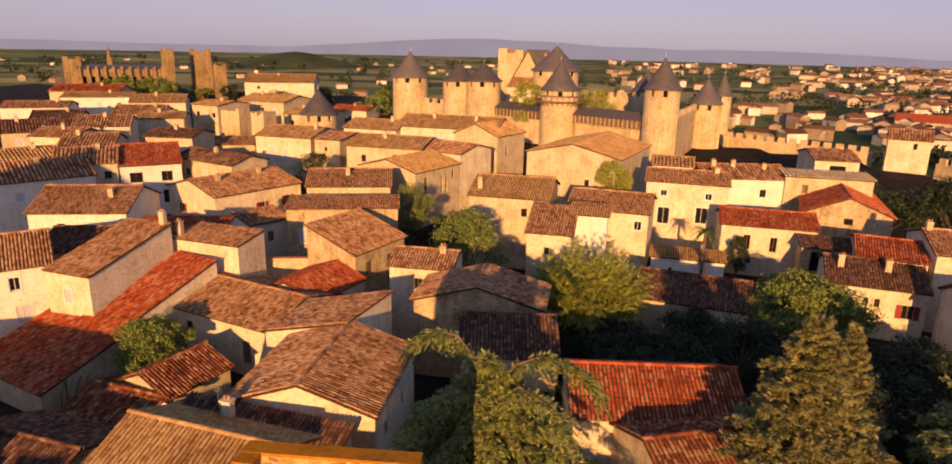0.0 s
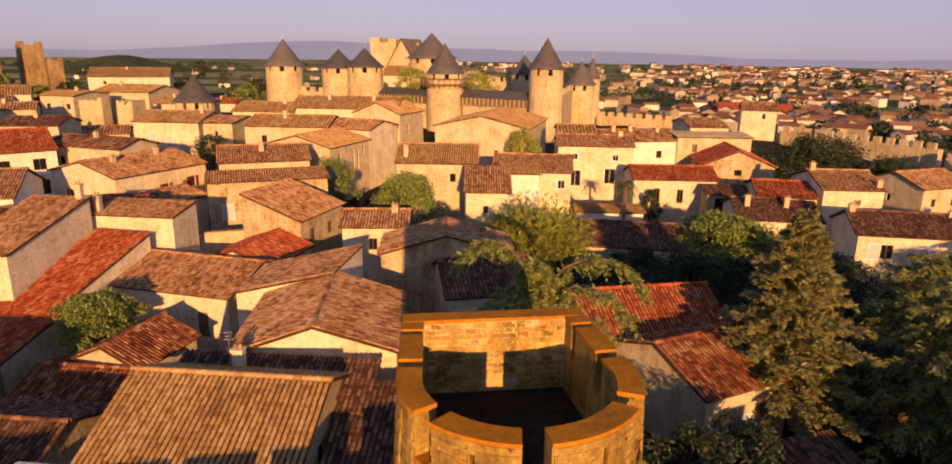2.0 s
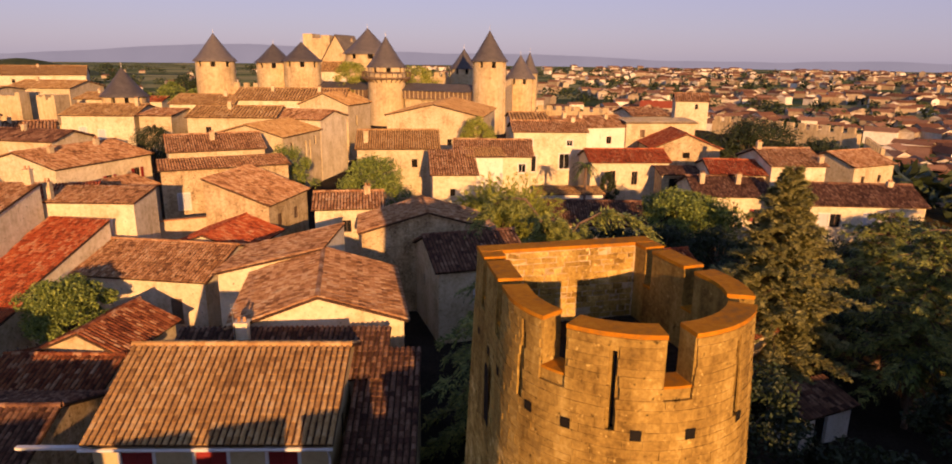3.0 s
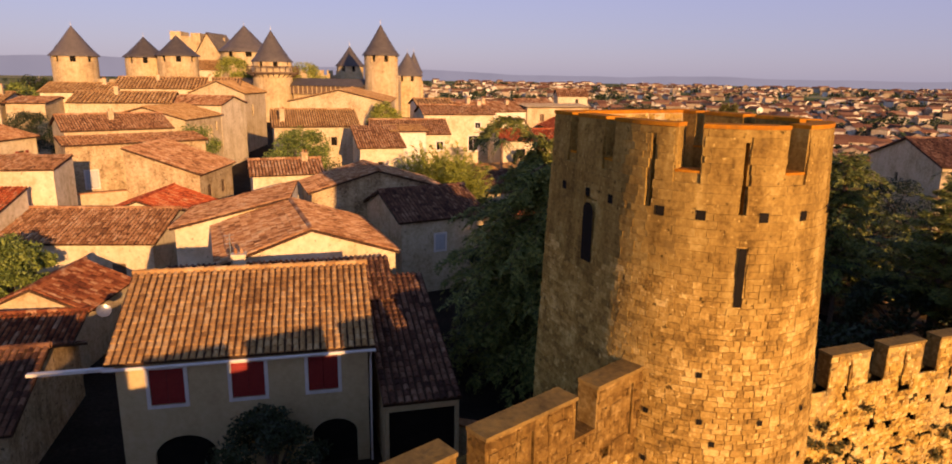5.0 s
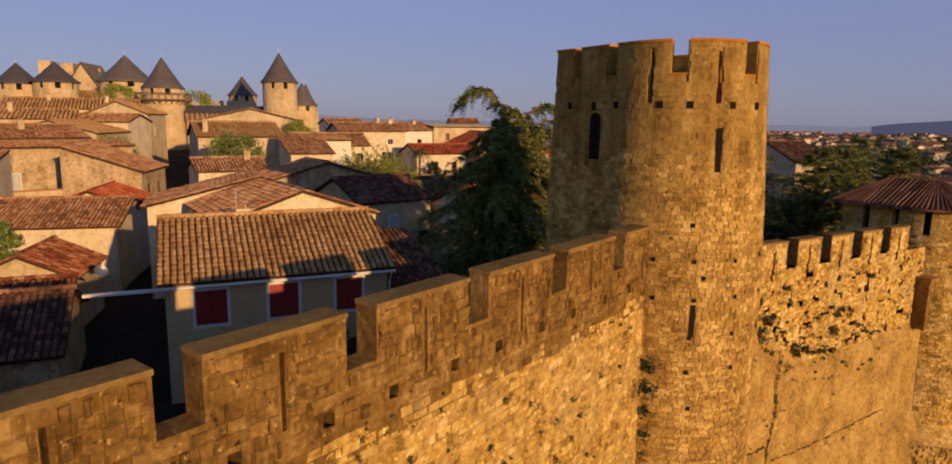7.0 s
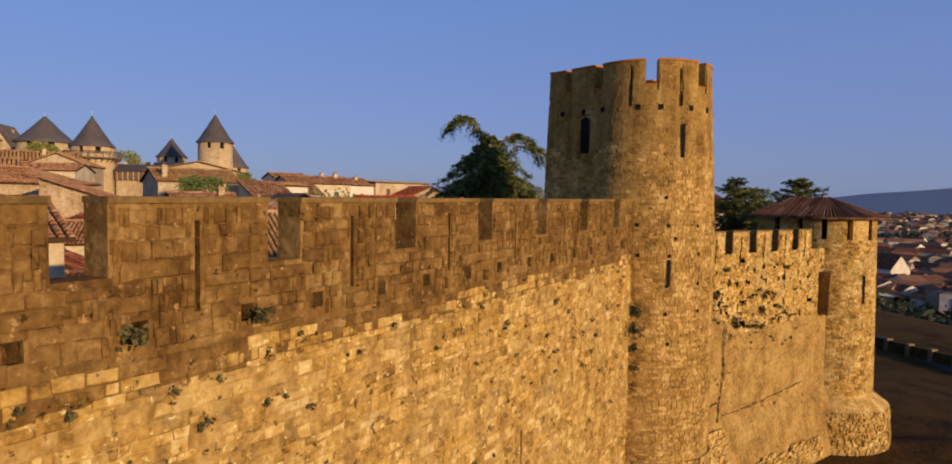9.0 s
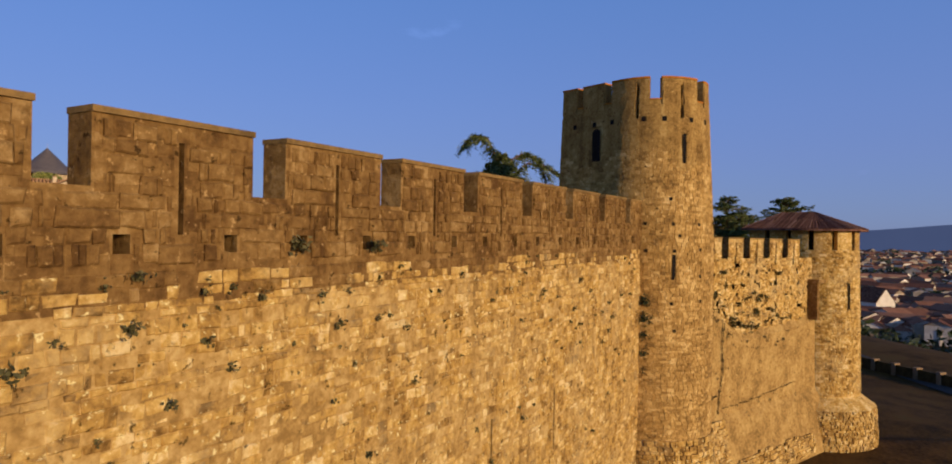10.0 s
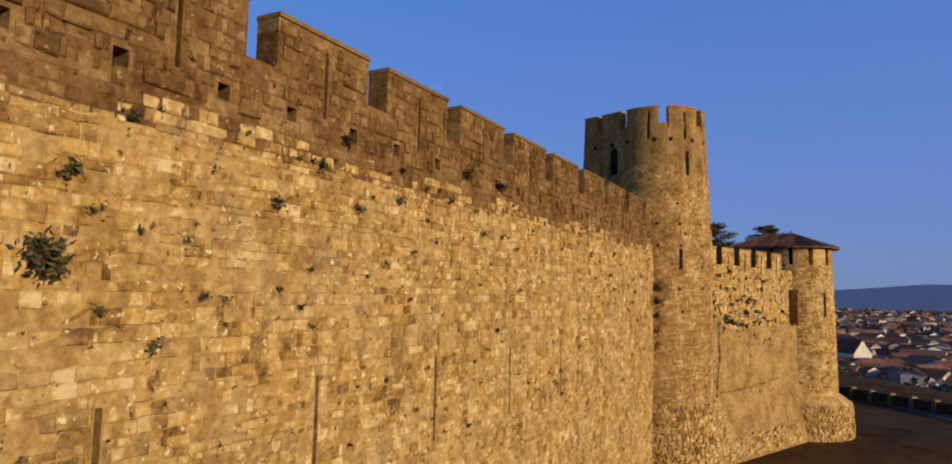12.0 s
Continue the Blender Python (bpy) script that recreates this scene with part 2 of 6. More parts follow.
HILL = distance("hills_with_haze_glow", (.225, .245, .30), (.29, .305, .36))
HILL_DARK = distance("hills_with_dark_haze_glow", (.08, .095, .15), (.105, .122, .18))
FARWALL = surface("far_house_walls", [(.20, .15, .10), (.42, .34, .24), (.84, .79, .68)], grain=.5, patch=.02, bump=0, pieces=.6)
FARROOF = surface("far_house_roofs", [(.12, .055, .035), (.22, .105, .06), (.32, .18, .11)], grain=.5, patch=.02, bump=0, pieces=.6)
PALETILE = surface("far_red_sheet", [(.34, .07, .035), (.44, .11, .05)], grain=1, patch=.2, bump=0)
GLASS = bpy.data.materials.new("window_glass")
GLASS.use_nodes = True
GLASS.node_tree.nodes["Principled BSDF"].inputs["Base Color"].default_value = (.012, .013, .015, 1)
GLASS.node_tree.nodes["Principled BSDF"].inputs["Roughness"].default_value = .12

# ---- building kit ----
R = random.Random(7)


class Geo:
    """A growing list of corners and faces."""

    def __init__(self):
        self.v, self.f = [], []

    def poly(self, *pts):
        n = len(self.v)
        self.v.extend(tuple(p) for p in pts)
        self.f.append(tuple(range(n, n + len(pts))))

    def box(self, x0, x1, y0, y1, z0, z1):
        n = len(self.v)
        self.v += [(x0, y0, z0), (x1, y0, z0), (x1, y1, z0), (x0, y1, z0), (x0, y0, z1), (x1, y0, z1), (x1, y1, z1), (x0, y1, z1)]
        self.f += [(n, n + 3, n + 2, n + 1), (n + 4, n + 5, n + 6, n + 7), (n, n + 1, n + 5, n + 4), (n + 1, n + 2, n + 6, n + 5), (n + 2, n + 3, n + 7, n + 6), (n + 3, n, n + 4, n + 7)]

    def stone(self, o, a, b, n, la, lb, depth, bevel):
        """A dressed stone on a face: o its low corner, a and b along the face, n outwards."""
        k = len(self.v)
        w = min(.11 * lb, .09 * la, 1.4 * bevel)
        off = [(R.uniform(-w, w), R.uniform(-w, w), R.uniform(-.35, .35) * bevel) for _ in range(4)]
        for d, s in ((-0.05, 0.0), (depth - bevel, 0.0), (depth, bevel)):
            for q, (i, j) in enumerate(((0, 0), (1, 0), (1, 1), (0, 1))):
                p = o + a * (s + i * (la - 2 * s) + off[q][0]) + b * (s + j * (lb - 2 * s) + off[q][1]) + n * (d + off[q][2])
                self.v.append((p.x, p.y, p.z))
        for r in (0, 4):
            for i in range(4):
                j = (i + 1) % 4
                self.f.append((k + r + i, k + r + j, k + r + 4 + j, k + r + 4 + i))
        self.f.append((k + 8, k + 9, k + 10, k + 11))

    def tube(self, p0, p1, r0, r1, n=7, caps=True):
        p0, p1 = Vector(p0), Vector(p1)
        d = (p1 - p0).normalized()
        a = d.orthogonal().normalized()
        b = d.cross(a)
        k = len(self.v)
        for p, r in ((p0, r0), (p1, r1)):
            for i in range(n):
                t = math.tau * i / n
                q = p + a * (r * math.cos(t)) + b * (r * math.sin(t))
                self.v.append((q.x, q.y, q.z))
        for i in range(n):
            j = (i + 1) % n
            self.f.append((k + i, k + j, k + n + j, k + n + i))
        if caps:
            self.f.append(tuple(range(k + n - 1, k - 1, -1)))
            self.f.append(tuple(range(k + n, k + 2 * n)))

    def turned(self, profile, n=32, cx=0.0, cy=0.0):
        """A turned body: profile of (radius, z) from below upwards."""
        k = len(self.v)
        for r, z in profile:
            for i in range(n):
                t = math.tau * i / n
                self.v.append((cx + r * math.cos(t), cy + r * math.sin(t), z))
        for row in range(len(profile) - 1):
            for i in range(n):
                j = (i + 1) % n
                a = k + row * n
                self.f.append((a + i, a + j, a + n + j, a + n + i))

    def mesh(self, name):
        m = bpy.data.meshes.new(name)
        m.from_pydata(self.v, [], self.f)
        m.update()
        return m


def part(name, geo, material, parent=None, label="", at=None, kind="", smooth=False):
    data = geo.mesh(name) if isinstance(geo, Geo) else geo
    if not data.materials:
        data.materials.append(material)
    if smooth:
        data.polygons.foreach_set("use_smooth", [True] * len(data.polygons))
    ob = new(name, data)
    if parent:
        ob.parent = parent
    if at is not None:
        ob.matrix_basis = at
    return tagged(ob, label, "", "", kind)


def thing(name, label, category, m=None, group="", kind=""):
    ob = new(name)
    ob.empty_display_size = 0.3
    if m is not None:
        ob.matrix_basis = m
    return tagged(ob, label, category, group, kind)


def panel(g, o, a, n, length, z0, z1, holes=(), depth=0.22):
    """An upright wall face from o along a, outward n, with openings (pos, z, w, h) and their reveals."""
    xs = sorted({0.0, length, *[h[0] for h in holes], *[h[0] + h[2] for h in holes]})
    zs = sorted({z0, z1, *[h[1] for h in holes], *[h[1] + h[3] for h in holes]})
    at = lambda s, z, d=0.0: Vector((o[0], o[1], 0)) + a * s - n * d + Vector((0, 0, z))
    for i in range(len(xs) - 1):
        for j in range(len(zs) - 1):
            cx, cz = (xs[i] + xs[i + 1]) / 2, (zs[j] + zs[j + 1]) / 2
            if any(h[0] < cx < h[0] + h[2] and h[1] < cz < h[1] + h[3] for h in holes):
                continue
            g.poly(at(xs[i], zs[j]), at(xs[i + 1], zs[j]), at(xs[i + 1], zs[j + 1]), at(xs[i], zs[j + 1]))
    for p, z, w, h in holes:
        c = [(p, z), (p + w, z), (p + w, z + h), (p, z + h)]
        for k in range(4):
            s, e = c[k], c[(k + 1) % 4]
            g.poly(at(*s), at(*e), at(*e, depth), at(*s, depth))


def tile_grid(geos, o, u, down, nrm, length, run, pitch, row, rng):
    """Half-round cover tiles laid down a slope: o the upper start, u along the ridge, down the slope. Tiles go to geos(column, row)."""
    cols, rows = max(2, int(length / pitch)), max(2, int(run / row))
    p, q = length / cols, run / rows
    arc = [(-.5, 0.0), (-.3, .30), (0.0, .42), (.3, .30), (.5, 0.0)]
    for c in range(cols):
        sway = rng.uniform(-.012, .012)
        for r in range(rows):
            g = geos(c, r)
            s = (c + .5) * p + sway + rng.uniform(-.012, .012)
            lift = rng.uniform(0, .02)
            k = len(g.v)
            for d, w, h in ((r * q - .03, .62 * p, .005), ((r + 1) * q + .045, .78 * p, .035)):
                for ax, ah in arc:
                    v = o + u * (s + ax * w) + down * d + nrm * (h + lift + ah * w)
                    g.v.append((v.x, v.y, v.z))
            g.f += [(k + i, k + i + 1, k + 6 + i, k + 5 + i) for i in range(4)]
            g.f.append((k + 5, k + 6, k + 7, k + 8, k + 9))


def slope(parent, o, u, down, length, run, material, pitch, row, rng, single=0):
    """One roof slope: bed of boards and mortar, and its tiles (single: that many as pieces of their own)."""
    o, u, down = Vector(o), Vector(u), Vector(down)
    nrm = u.cross(down)
    if nrm.z < 0:
        nrm = -nrm
    bed = Geo()
    a, b, c, d = o, o + u * length, o + u * length + down * run, o + down * run
    t = nrm * -.13
    bed.poly(a, b, c, d), bed.poly(a + t, b + t, c + t, d + t)
    for s, e in ((a, b), (b, c), (c, d), (d, a)):
        bed.poly(s, e, e + t, s + t)
    part("roof_bed", bed, BED, parent)
    rest, own = Geo(), []

    def pick(c, r):
        if len(own) < single and r % 2 == 0:
            own.append(Geo())
            return own[-1]
        return rest

    tile_grid(pick, o, u, down, nrm, length, run, pitch, row, rng)
    part("roof_tiles", rest, material, parent, kind="stuff")
    for g in own:
        part("roof_tile", g, material, parent)


def chimney(parent, u, v, z, h=1.0, w=.55, material=None):
    g = Geo()
    g.box(u - w / 2, u + w / 2, v - w * .4, v + w * .4, z - .6, z + h)
    g.box(u - w / 2 - .06, u + w / 2 + .06, v - w * .4 - .06, v + w * .4 + .06, z + h, z + h + .1)
    stack = part("chimney", g, material or OCHRE, parent, "rendered chimney stack")
    pots = Geo()
    for k in (-.14, .14):
        pots.tube((u + k, v, z + h + .1), (u + k, v, z + h + .36), .09, .075, 7)
    part("chimney_pot", pots, TILE, stack)


def window(parent, o, a, n, p, z, w, h, style):
    """What fills an opening: pane and frame, or shutters; o, a, n as in panel."""
    spin = math.degrees(math.atan2(a.y, a.x))
    base = Vector((o[0], o[1], 0)) + a * (p + w / 2) + Vector((0, 0, z))
    m = pose(*base, 0, 0, spin)
    win = tagged(new("window"), "")
    win.empty_display_size = .1
    win.parent, win.matrix_basis = parent, m
    s = 1 if Vector((-a.y, a.x, 0)).dot(n) < 0 else -1      # local +y goes inwards when s is 1
    g = Geo()
    if style in ("dark", "shutters", "frame"):
        g.box(-w / 2, w / 2, min(.16 * s, .2 * s), max(.16 * s, .2 * s), 0, h)
        part("pane", g, GLASS, win)
        f = Geo()
        for x0, x1, z0, z1 in ((-w / 2, -w / 2 + .06, 0, h), (w / 2 - .06, w / 2, 0, h), (-.025, .025, .06, h - .06), (-w / 2 + .06, w / 2 - .06, 0, .06), (-w / 2 + .06, w / 2 - .06, h - .06, h)):
            f.box(x0, x1, min(.11 * s, .158 * s), max(.11 * s, .158 * s), z0, z1)
        part("window_frame", f, TRIM if style == "frame" else WOOD, win)
    # a dark board paints the shade behind the opening
    if style == "hole":
        g.box(-w / 2, w / 2, min(.2 * s, .22 * s), max(.2 * s, .22 * s), 0, h)
        part("recess", g, OPENING_SHADE, win)
    if style in ("red", "grey", "brown"):
        paint = {"red": RED, "grey": GREYBLUE, "brown": WOOD}[style]
        g.box(-w / 2, w / 2, min(.2 * s, .22 * s), max(.2 * s, .22 * s), 0, h)
        part("recess", g, OPENING_SHADE, win)
        for side in (-1, 1):
            leaf = Geo()
            x0, x1 = sorted((side * .008, side * (w / 2 - .01)))
            leaf.box(x0, x1, min(.03 * s, .07 * s), max(.03 * s, .07 * s), .02, h - .02)
            for zz in (.18, h - .28):
                leaf.box(x0 + .03, x1 - .03, min(.012 * s, .03 * s), max(.012 * s, .03 * s), zz, zz + .09)
            part("shutter", leaf, paint, win, {"red": "closed red shutter leaf", "grey": "closed pale shutter leaf", "brown": "closed wooden shutter leaf"}[style])
    if style == "shutters":
        for side in (-1, 1):
            leaf = Geo()
            x0, x1 = sorted((side * (w / 2 + .02), side * (w + .0)))
            leaf.box(x0, x1, min(-.06 * s, -.015 * s), max(-.06 * s, -.015 * s), 0, h)
            part("shutter", leaf, RED, win, "open red shutter leaf")
    if style in ("red", "frame", "grey"):
        t = Geo()
        k = .14
        for x0, x1, z0, z1 in ((-w / 2 - k, -w / 2, -k, h + k), (w / 2, w / 2 + k, -k, h + k), (-w / 2, w / 2, h, h + k), (-w / 2, w / 2, -k, 0)):
            t.box(x0, x1, min(-.035 * s, .02 * s), max(-.035 * s, .02 * s), z0, z1)
        part("surround", t, TRIM, win)
    return win


def house(label, x, y, ang, L, run, rz, ez, z0, kind="gable", wall=None, tile=None, wins=(), chim=(), far=False, single=0, category="house", over=.3, name="house"):
    """A house: eave corner x, y; ang the ridge's bearing; run from eave to ridge; wins (side, pos, z, w, h, style)."""
    h = thing(name, label, category, pose(x, y, 0, 0, 0, ang), group="houses of the old town")
    rng = random.Random(int(abs(x * 131 + y * 17)))
    W = 2 * run if kind == "gable" else run
    if not wins and ez - z0 > 4 and L > 4.5:
        small = rng.choice((("dark", .8, 1.1), ("hole", .55, .8), ("grey", .8, 1.2), ("brown", .8, 1.2)))
        wins = [("front", L * f, ez - 2.1 - rng.uniform(0, .5), small[1], small[2], small[0]) for f in ((.2, .62) if L > 7 else (.4,))]
        wins.append(("left", W * .4, ez - 2.4, .6, .9, "hole"))
    if not chim and far and kind == "gable" and L > 6 and tile is not TILE_PALE and rng.random() < .6:
        chim = [(L * rng.uniform(.15, .85), run * rng.uniform(.6, 1.3), rng.uniform(.6, 1.1))]
    g = Geo()
    ux, uy = Vector((1, 0, 0)), Vector((0, 1, 0))
    top = ez if kind == "gable" else rz
    sides = {"front": ((0, 0), ux, -uy, L, ez), "back": ((L, W), -ux, uy, L, top), "left": ((0, W), -uy, -ux, W, ez), "right": ((L, 0), uy, ux, W, ez)}
    for s, (o, a, n, ln, z1) in sides.items():
        holes = [w[1:5] for w in wins if w[0] == s]
        panel(g, o, a, n, ln, z0, z1, holes)
        for w in wins:
            if w[0] == s:
                window(h, o, a, n, *w[1:6])
    for u in (0, L):
        g.poly((u, 0, ez), (u, W, ez), (u, run, rz)) if kind == "gable" else g.poly((u, 0, ez), (u, W, ez), (u, W, rz))
    part("wall", g, wall or CREAM, h)
    pitch, row = (.5, .8) if far else (.27, .36)
    sl = math.hypot(run, rz - ez)
    dz = (rz - ez) / run
    o = (-over, run, rz + .14)
    slope(h, o, (1, 0, 0), Vector((0, -1, -dz)).normalized(), L + 2 * over, sl * (1 + over / run), tile or TILE, pitch, row, rng, single)
    if kind == "gable":
        slope(h, o, (1, 0, 0), Vector((0, 1, -dz)).normalized(), L + 2 * over, sl * (1 + over / run), tile or TILE, pitch, row, rng)
        cap, n = Geo(), max(3, int(L / .45))
        for i in range(n):
            a, b = -over + (L + 2 * over) * i / n, -over + (L + 2 * over) * (i + 1) / n + .04
            cap.tube((a, run, rz + .15), (b, run, rz + .165 + rng.uniform(0, .02)), .13, .15, 8, False)
        part("ridge_tiles", cap, tile or TILE, h, kind="stuff")
    for u, v, hh in chim:
        zz = ez + dz * (v if v < run or kind != "gable" else W - v)
        chimney(h, u, v, zz, hh)
    return h

# ---- ground ----
RIM = [(-260, -52), (-9, 13.6), (14, 12.9), (22, 15), (55, 55), (92, 105), (86, 137), (62, 160), (50, 172), (36, 210), (-40, 290), (-260, 330)]


def land(x, y):
    """Height of the ground: the walled plateau, the slope round it and the plain."""
    d, inside = 1e9, False
    for i in range(len(RIM)):
        (x0, y0), (x1, y1) = RIM[i], RIM[(i + 1) % len(RIM)]
        t = max(0, min(1, ((x - x0) * (x1 - x0) + (y - y0) * (y1 - y0)) / ((x1 - x0) ** 2 + (y1 - y0) ** 2)))
        d = min(d, math.hypot(x - x0 - t * (x1 - x0), y - y0 - t * (y1 - y0)))
        if (y0 > y) != (y1 > y) and x < (x1 - x0) * (y - y0) / (y1 - y0) + x0:
            inside = not inside
    if inside:
        high = 2.0 + 5.0 * max(0, min(1, (y - 60) / 90))
        return high if d > .9 else -7.2 + (high + 7.2) * (d / .9)
    far = max(0, min(1, (d - 5) / 160))
    step = lambda q: (lambda c: c * c * (3 - 2 * c))(max(0, min(1, q)))
    z = -7.2 - 25 * step(far)
    bearing = math.degrees(math.atan2(y - 10, x - 20))
    side = step((bearing + 50) / 15) * step((40 - bearing) / 12)
    z += side * (-7.6 - 1.7 * step((d - 5) / 30) - 23 * step((d - 44) / 120) - z) - .02 * min(d, 20)
    return z + 1.2 * noise.noise(Vector((x * .02, y * .02, 0))) * min(1, d / 15)


def steps(*spans):
    out = []
    for a, b, s in spans:
        n = max(1, round((b - a) / s))
        out += [a + (b - a) * i / n for i in range(n)]
    return out + [spans[-1][1]]


gx = steps((-4500, -1000, 500), (-1000, -200, 50), (-200, -80, 8), (-80, 30, 1.0), (30, 110, 4), (110, 400, 12), (400, 1000, 50), (1000, 4500, 500))
gy = steps((-1500, -300, 200), (-300, -40, 20), (-40, -8, 3), (-8, 20, .8), (20, 60, 2.5), (60, 320, 8), (320, 1000, 40), (1000, 4800, 475))
g = Geo()
g.v = [(x, y, land(x, y)) for y in gy for x in gx]
nx = len(gx)
g.f = [(j * nx + i, j * nx + i + 1, (j + 1) * nx + i + 1, (j + 1) * nx + i) for j in range(len(gy) - 1) for i in range(nx - 1)]
ground = part("ground", g, GRASS, None, "dry grass slope, town streets and far fields", kind="structure", smooth=True)
ground["category"] = "ground"
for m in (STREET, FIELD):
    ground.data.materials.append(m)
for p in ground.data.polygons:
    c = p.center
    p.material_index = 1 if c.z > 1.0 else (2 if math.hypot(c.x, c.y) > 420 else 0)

road = Geo()
for i in range(40):
    s = i / 39
    x, y = 22 + 72 * s, -20 + 40 * s + 18 * s * s
    road.v += [(x - .8, y + 1.7, land(x - .8, y + 1.7) + .12), (x + .8, y - 1.7, land(x + .8, y - 1.7) + .12)]
    if i:
        road.f.append((2 * i - 2, 2 * i - 1, 2 * i + 1, 2 * i))
tagged(part("road", road, surface("asphalt", [(.06, .055, .05), (.10, .09, .08)], grain=6, patch=.3), None, "narrow grey road below the ramparts", kind="structure"), category="road")

# far hills on the horizon, their haze painted into emission colours
for start, end, mat_, lab in ((23, 170, HILL, "horizon hills with lilac haze painted as glow"), (-25, 23, HILL_DARK, "horizon hills with blue-grey haze painted as glow")):
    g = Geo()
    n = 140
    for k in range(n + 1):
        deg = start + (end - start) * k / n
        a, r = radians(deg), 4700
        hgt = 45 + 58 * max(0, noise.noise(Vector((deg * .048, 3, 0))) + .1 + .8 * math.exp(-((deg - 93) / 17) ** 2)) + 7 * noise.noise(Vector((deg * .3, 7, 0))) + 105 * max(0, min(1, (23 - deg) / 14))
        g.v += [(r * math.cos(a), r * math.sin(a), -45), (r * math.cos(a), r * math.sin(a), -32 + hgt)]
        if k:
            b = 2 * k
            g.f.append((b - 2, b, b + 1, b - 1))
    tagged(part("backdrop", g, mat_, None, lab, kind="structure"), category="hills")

# a nearer wooded ridge on the plain
g = Geo()
for k in range(41):
    deg = 99 + 26 * k / 40
    a, r = radians(deg), 1900
    top = -31 + 39 * math.exp(-((deg - 110) / 3.6) ** 2) + 5 * noise.noise(Vector((deg * .7, 1, 0)))
    for rr, zz in ((r, -36), (r + 130, top), (r + 420, -36)):
        g.v.append((rr * math.cos(a), rr * math.sin(a), zz))
    if k:
        b = 3 * k
        g.f += [(b - 3, b, b + 1, b - 2), (b - 2, b + 1, b + 2, b - 1)]
tagged(part("backdrop", g, surface("wooded_ridge", [(.035, .048, .02), (.07, .085, .035), (.11, .12, .05)], grain=.05, patch=.01, bump=0), None, "low dark wooded ridge on the plain", kind="structure", smooth=True), category="hills")

# ---- the curtain wall ----
UP = Vector((0, 0, 1))
WDIR = Vector((math.cos(radians(14.9)), math.sin(radians(14.9)), 0))
WEND = Vector((-8.97, 12.01, 0))
STEP, HALF = 3.81, 1.5
SLITS = [-30.61 + STEP * k for k in range(-8, 9)]
LOWSLITS = [-4.9 * k - 6.0 for k in range(1, 12)]
wall = thing("wall_west", "long crenellated curtain wall of weathered golden sandstone", "wall", Matrix.Translation(WEND + Vector((0, 0, .2))) @ pose(0, 0, 0, 0, 0, 14.9) @ pose(0, 0, 0, 0, -.41, 0), kind="structure")
# local frame: x along the wall towards the tower, -y outwards
S0, S1 = -66.0, .9
core = Geo()
low = sorted(LOWSLITS)
core.box(S0, S1, 0, 2.3, -9, .4)
edge = [S0] + [v for s in low for v in (s - .06, s + .06)] + [S1]
for a, b in zip(edge[::2], edge[1::2]):
    core.box(a, b, 0, .5, .4, 2.7)
core.box(S0, S1, .5, 2.3, .4, 2.7)
core.box(S0, S1, 0, 2.3, 2.7, 7.2)
upper = Geo()
upper.box(S0, S1, 0, 2.3, 7.2, 7.75)
part("upper_core", upper, ASHLAR, wall)
band = Geo()
holes = sorted(s + k for s in SLITS for k in (-1.02, 1.02))
edge = [S0] + [v for s in holes if s < .4 for v in (s - .14, s + .14)] + [S1]
for a, b in zip(edge[::2], edge[1::2]):
    band.box(a, b, 0, .6, 7.75, 8.36)
band.box(S0, S1, .6, 2.3, 7.75, 8.2)
part("parapet_base", band, ASHLAR, wall)
part("core", core, MORTAR, wall, "pale lime mortar over the rubble core")
unit, top = Geo(), Geo()
for k in (-1, 1):
    a, b = sorted((k * .05, k * STEP / 2))
    unit.box(a, b, 0, .62, 8.36, 9.07)
    a, b = sorted((k * .05, k * HALF))
    unit.box(a, b, .0, .62, 9.07, 9.88)
unit.box(-HALF, HALF, 0, .62, 9.88, 10.17)
top.box(-HALF - .015, HALF + .015, -.05, .64, 10.17, 10.27)
# a black block closes each slit and paints its shade
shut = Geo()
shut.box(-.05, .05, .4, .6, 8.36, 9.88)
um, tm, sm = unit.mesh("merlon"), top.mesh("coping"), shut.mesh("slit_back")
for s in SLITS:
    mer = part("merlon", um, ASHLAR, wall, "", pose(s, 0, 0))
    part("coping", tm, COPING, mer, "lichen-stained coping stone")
    part("slit_back", sm, OPENING_SHADE, mer)


def lay(frame_at, s0, s1, z0, z1, skip, rng, course, length, proud, put, bevel=.018, gap=.008):
    """Courses of stones along a face; frame_at(s, z) gives place, along and outwards; put(s, z) gives the mesh that takes each."""
    z = z0
    while z < z1 - .05:
        h = min(rng.uniform(*course), z1 - z)
        h = z1 - z if z1 - z - h < .1 else h
        s = s0 - rng.uniform(0, .4)
        while s < s1:
            ln = rng.uniform(*length)
            a, b = max(s, s0), min(s + ln, s1)
            todo = [(a, b, 0)]
            while todo:
                a, b, cut = todo.pop()
                if b - a < .06:
                    continue
                if skip(a, b, z, z + h):
                    if cut < 3:
                        todo += [(a, (a + b) / 2, cut + 1), ((a + b) / 2, b, cut + 1)]
                    continue
                o, u, n = frame_at((a + b) / 2, z)
                w = b - a - gap
                put(s, z).stone(o - u * (w / 2), u, UP, n, w, h - gap, rng.uniform(*proud), bevel)
            s += ln
        z += h


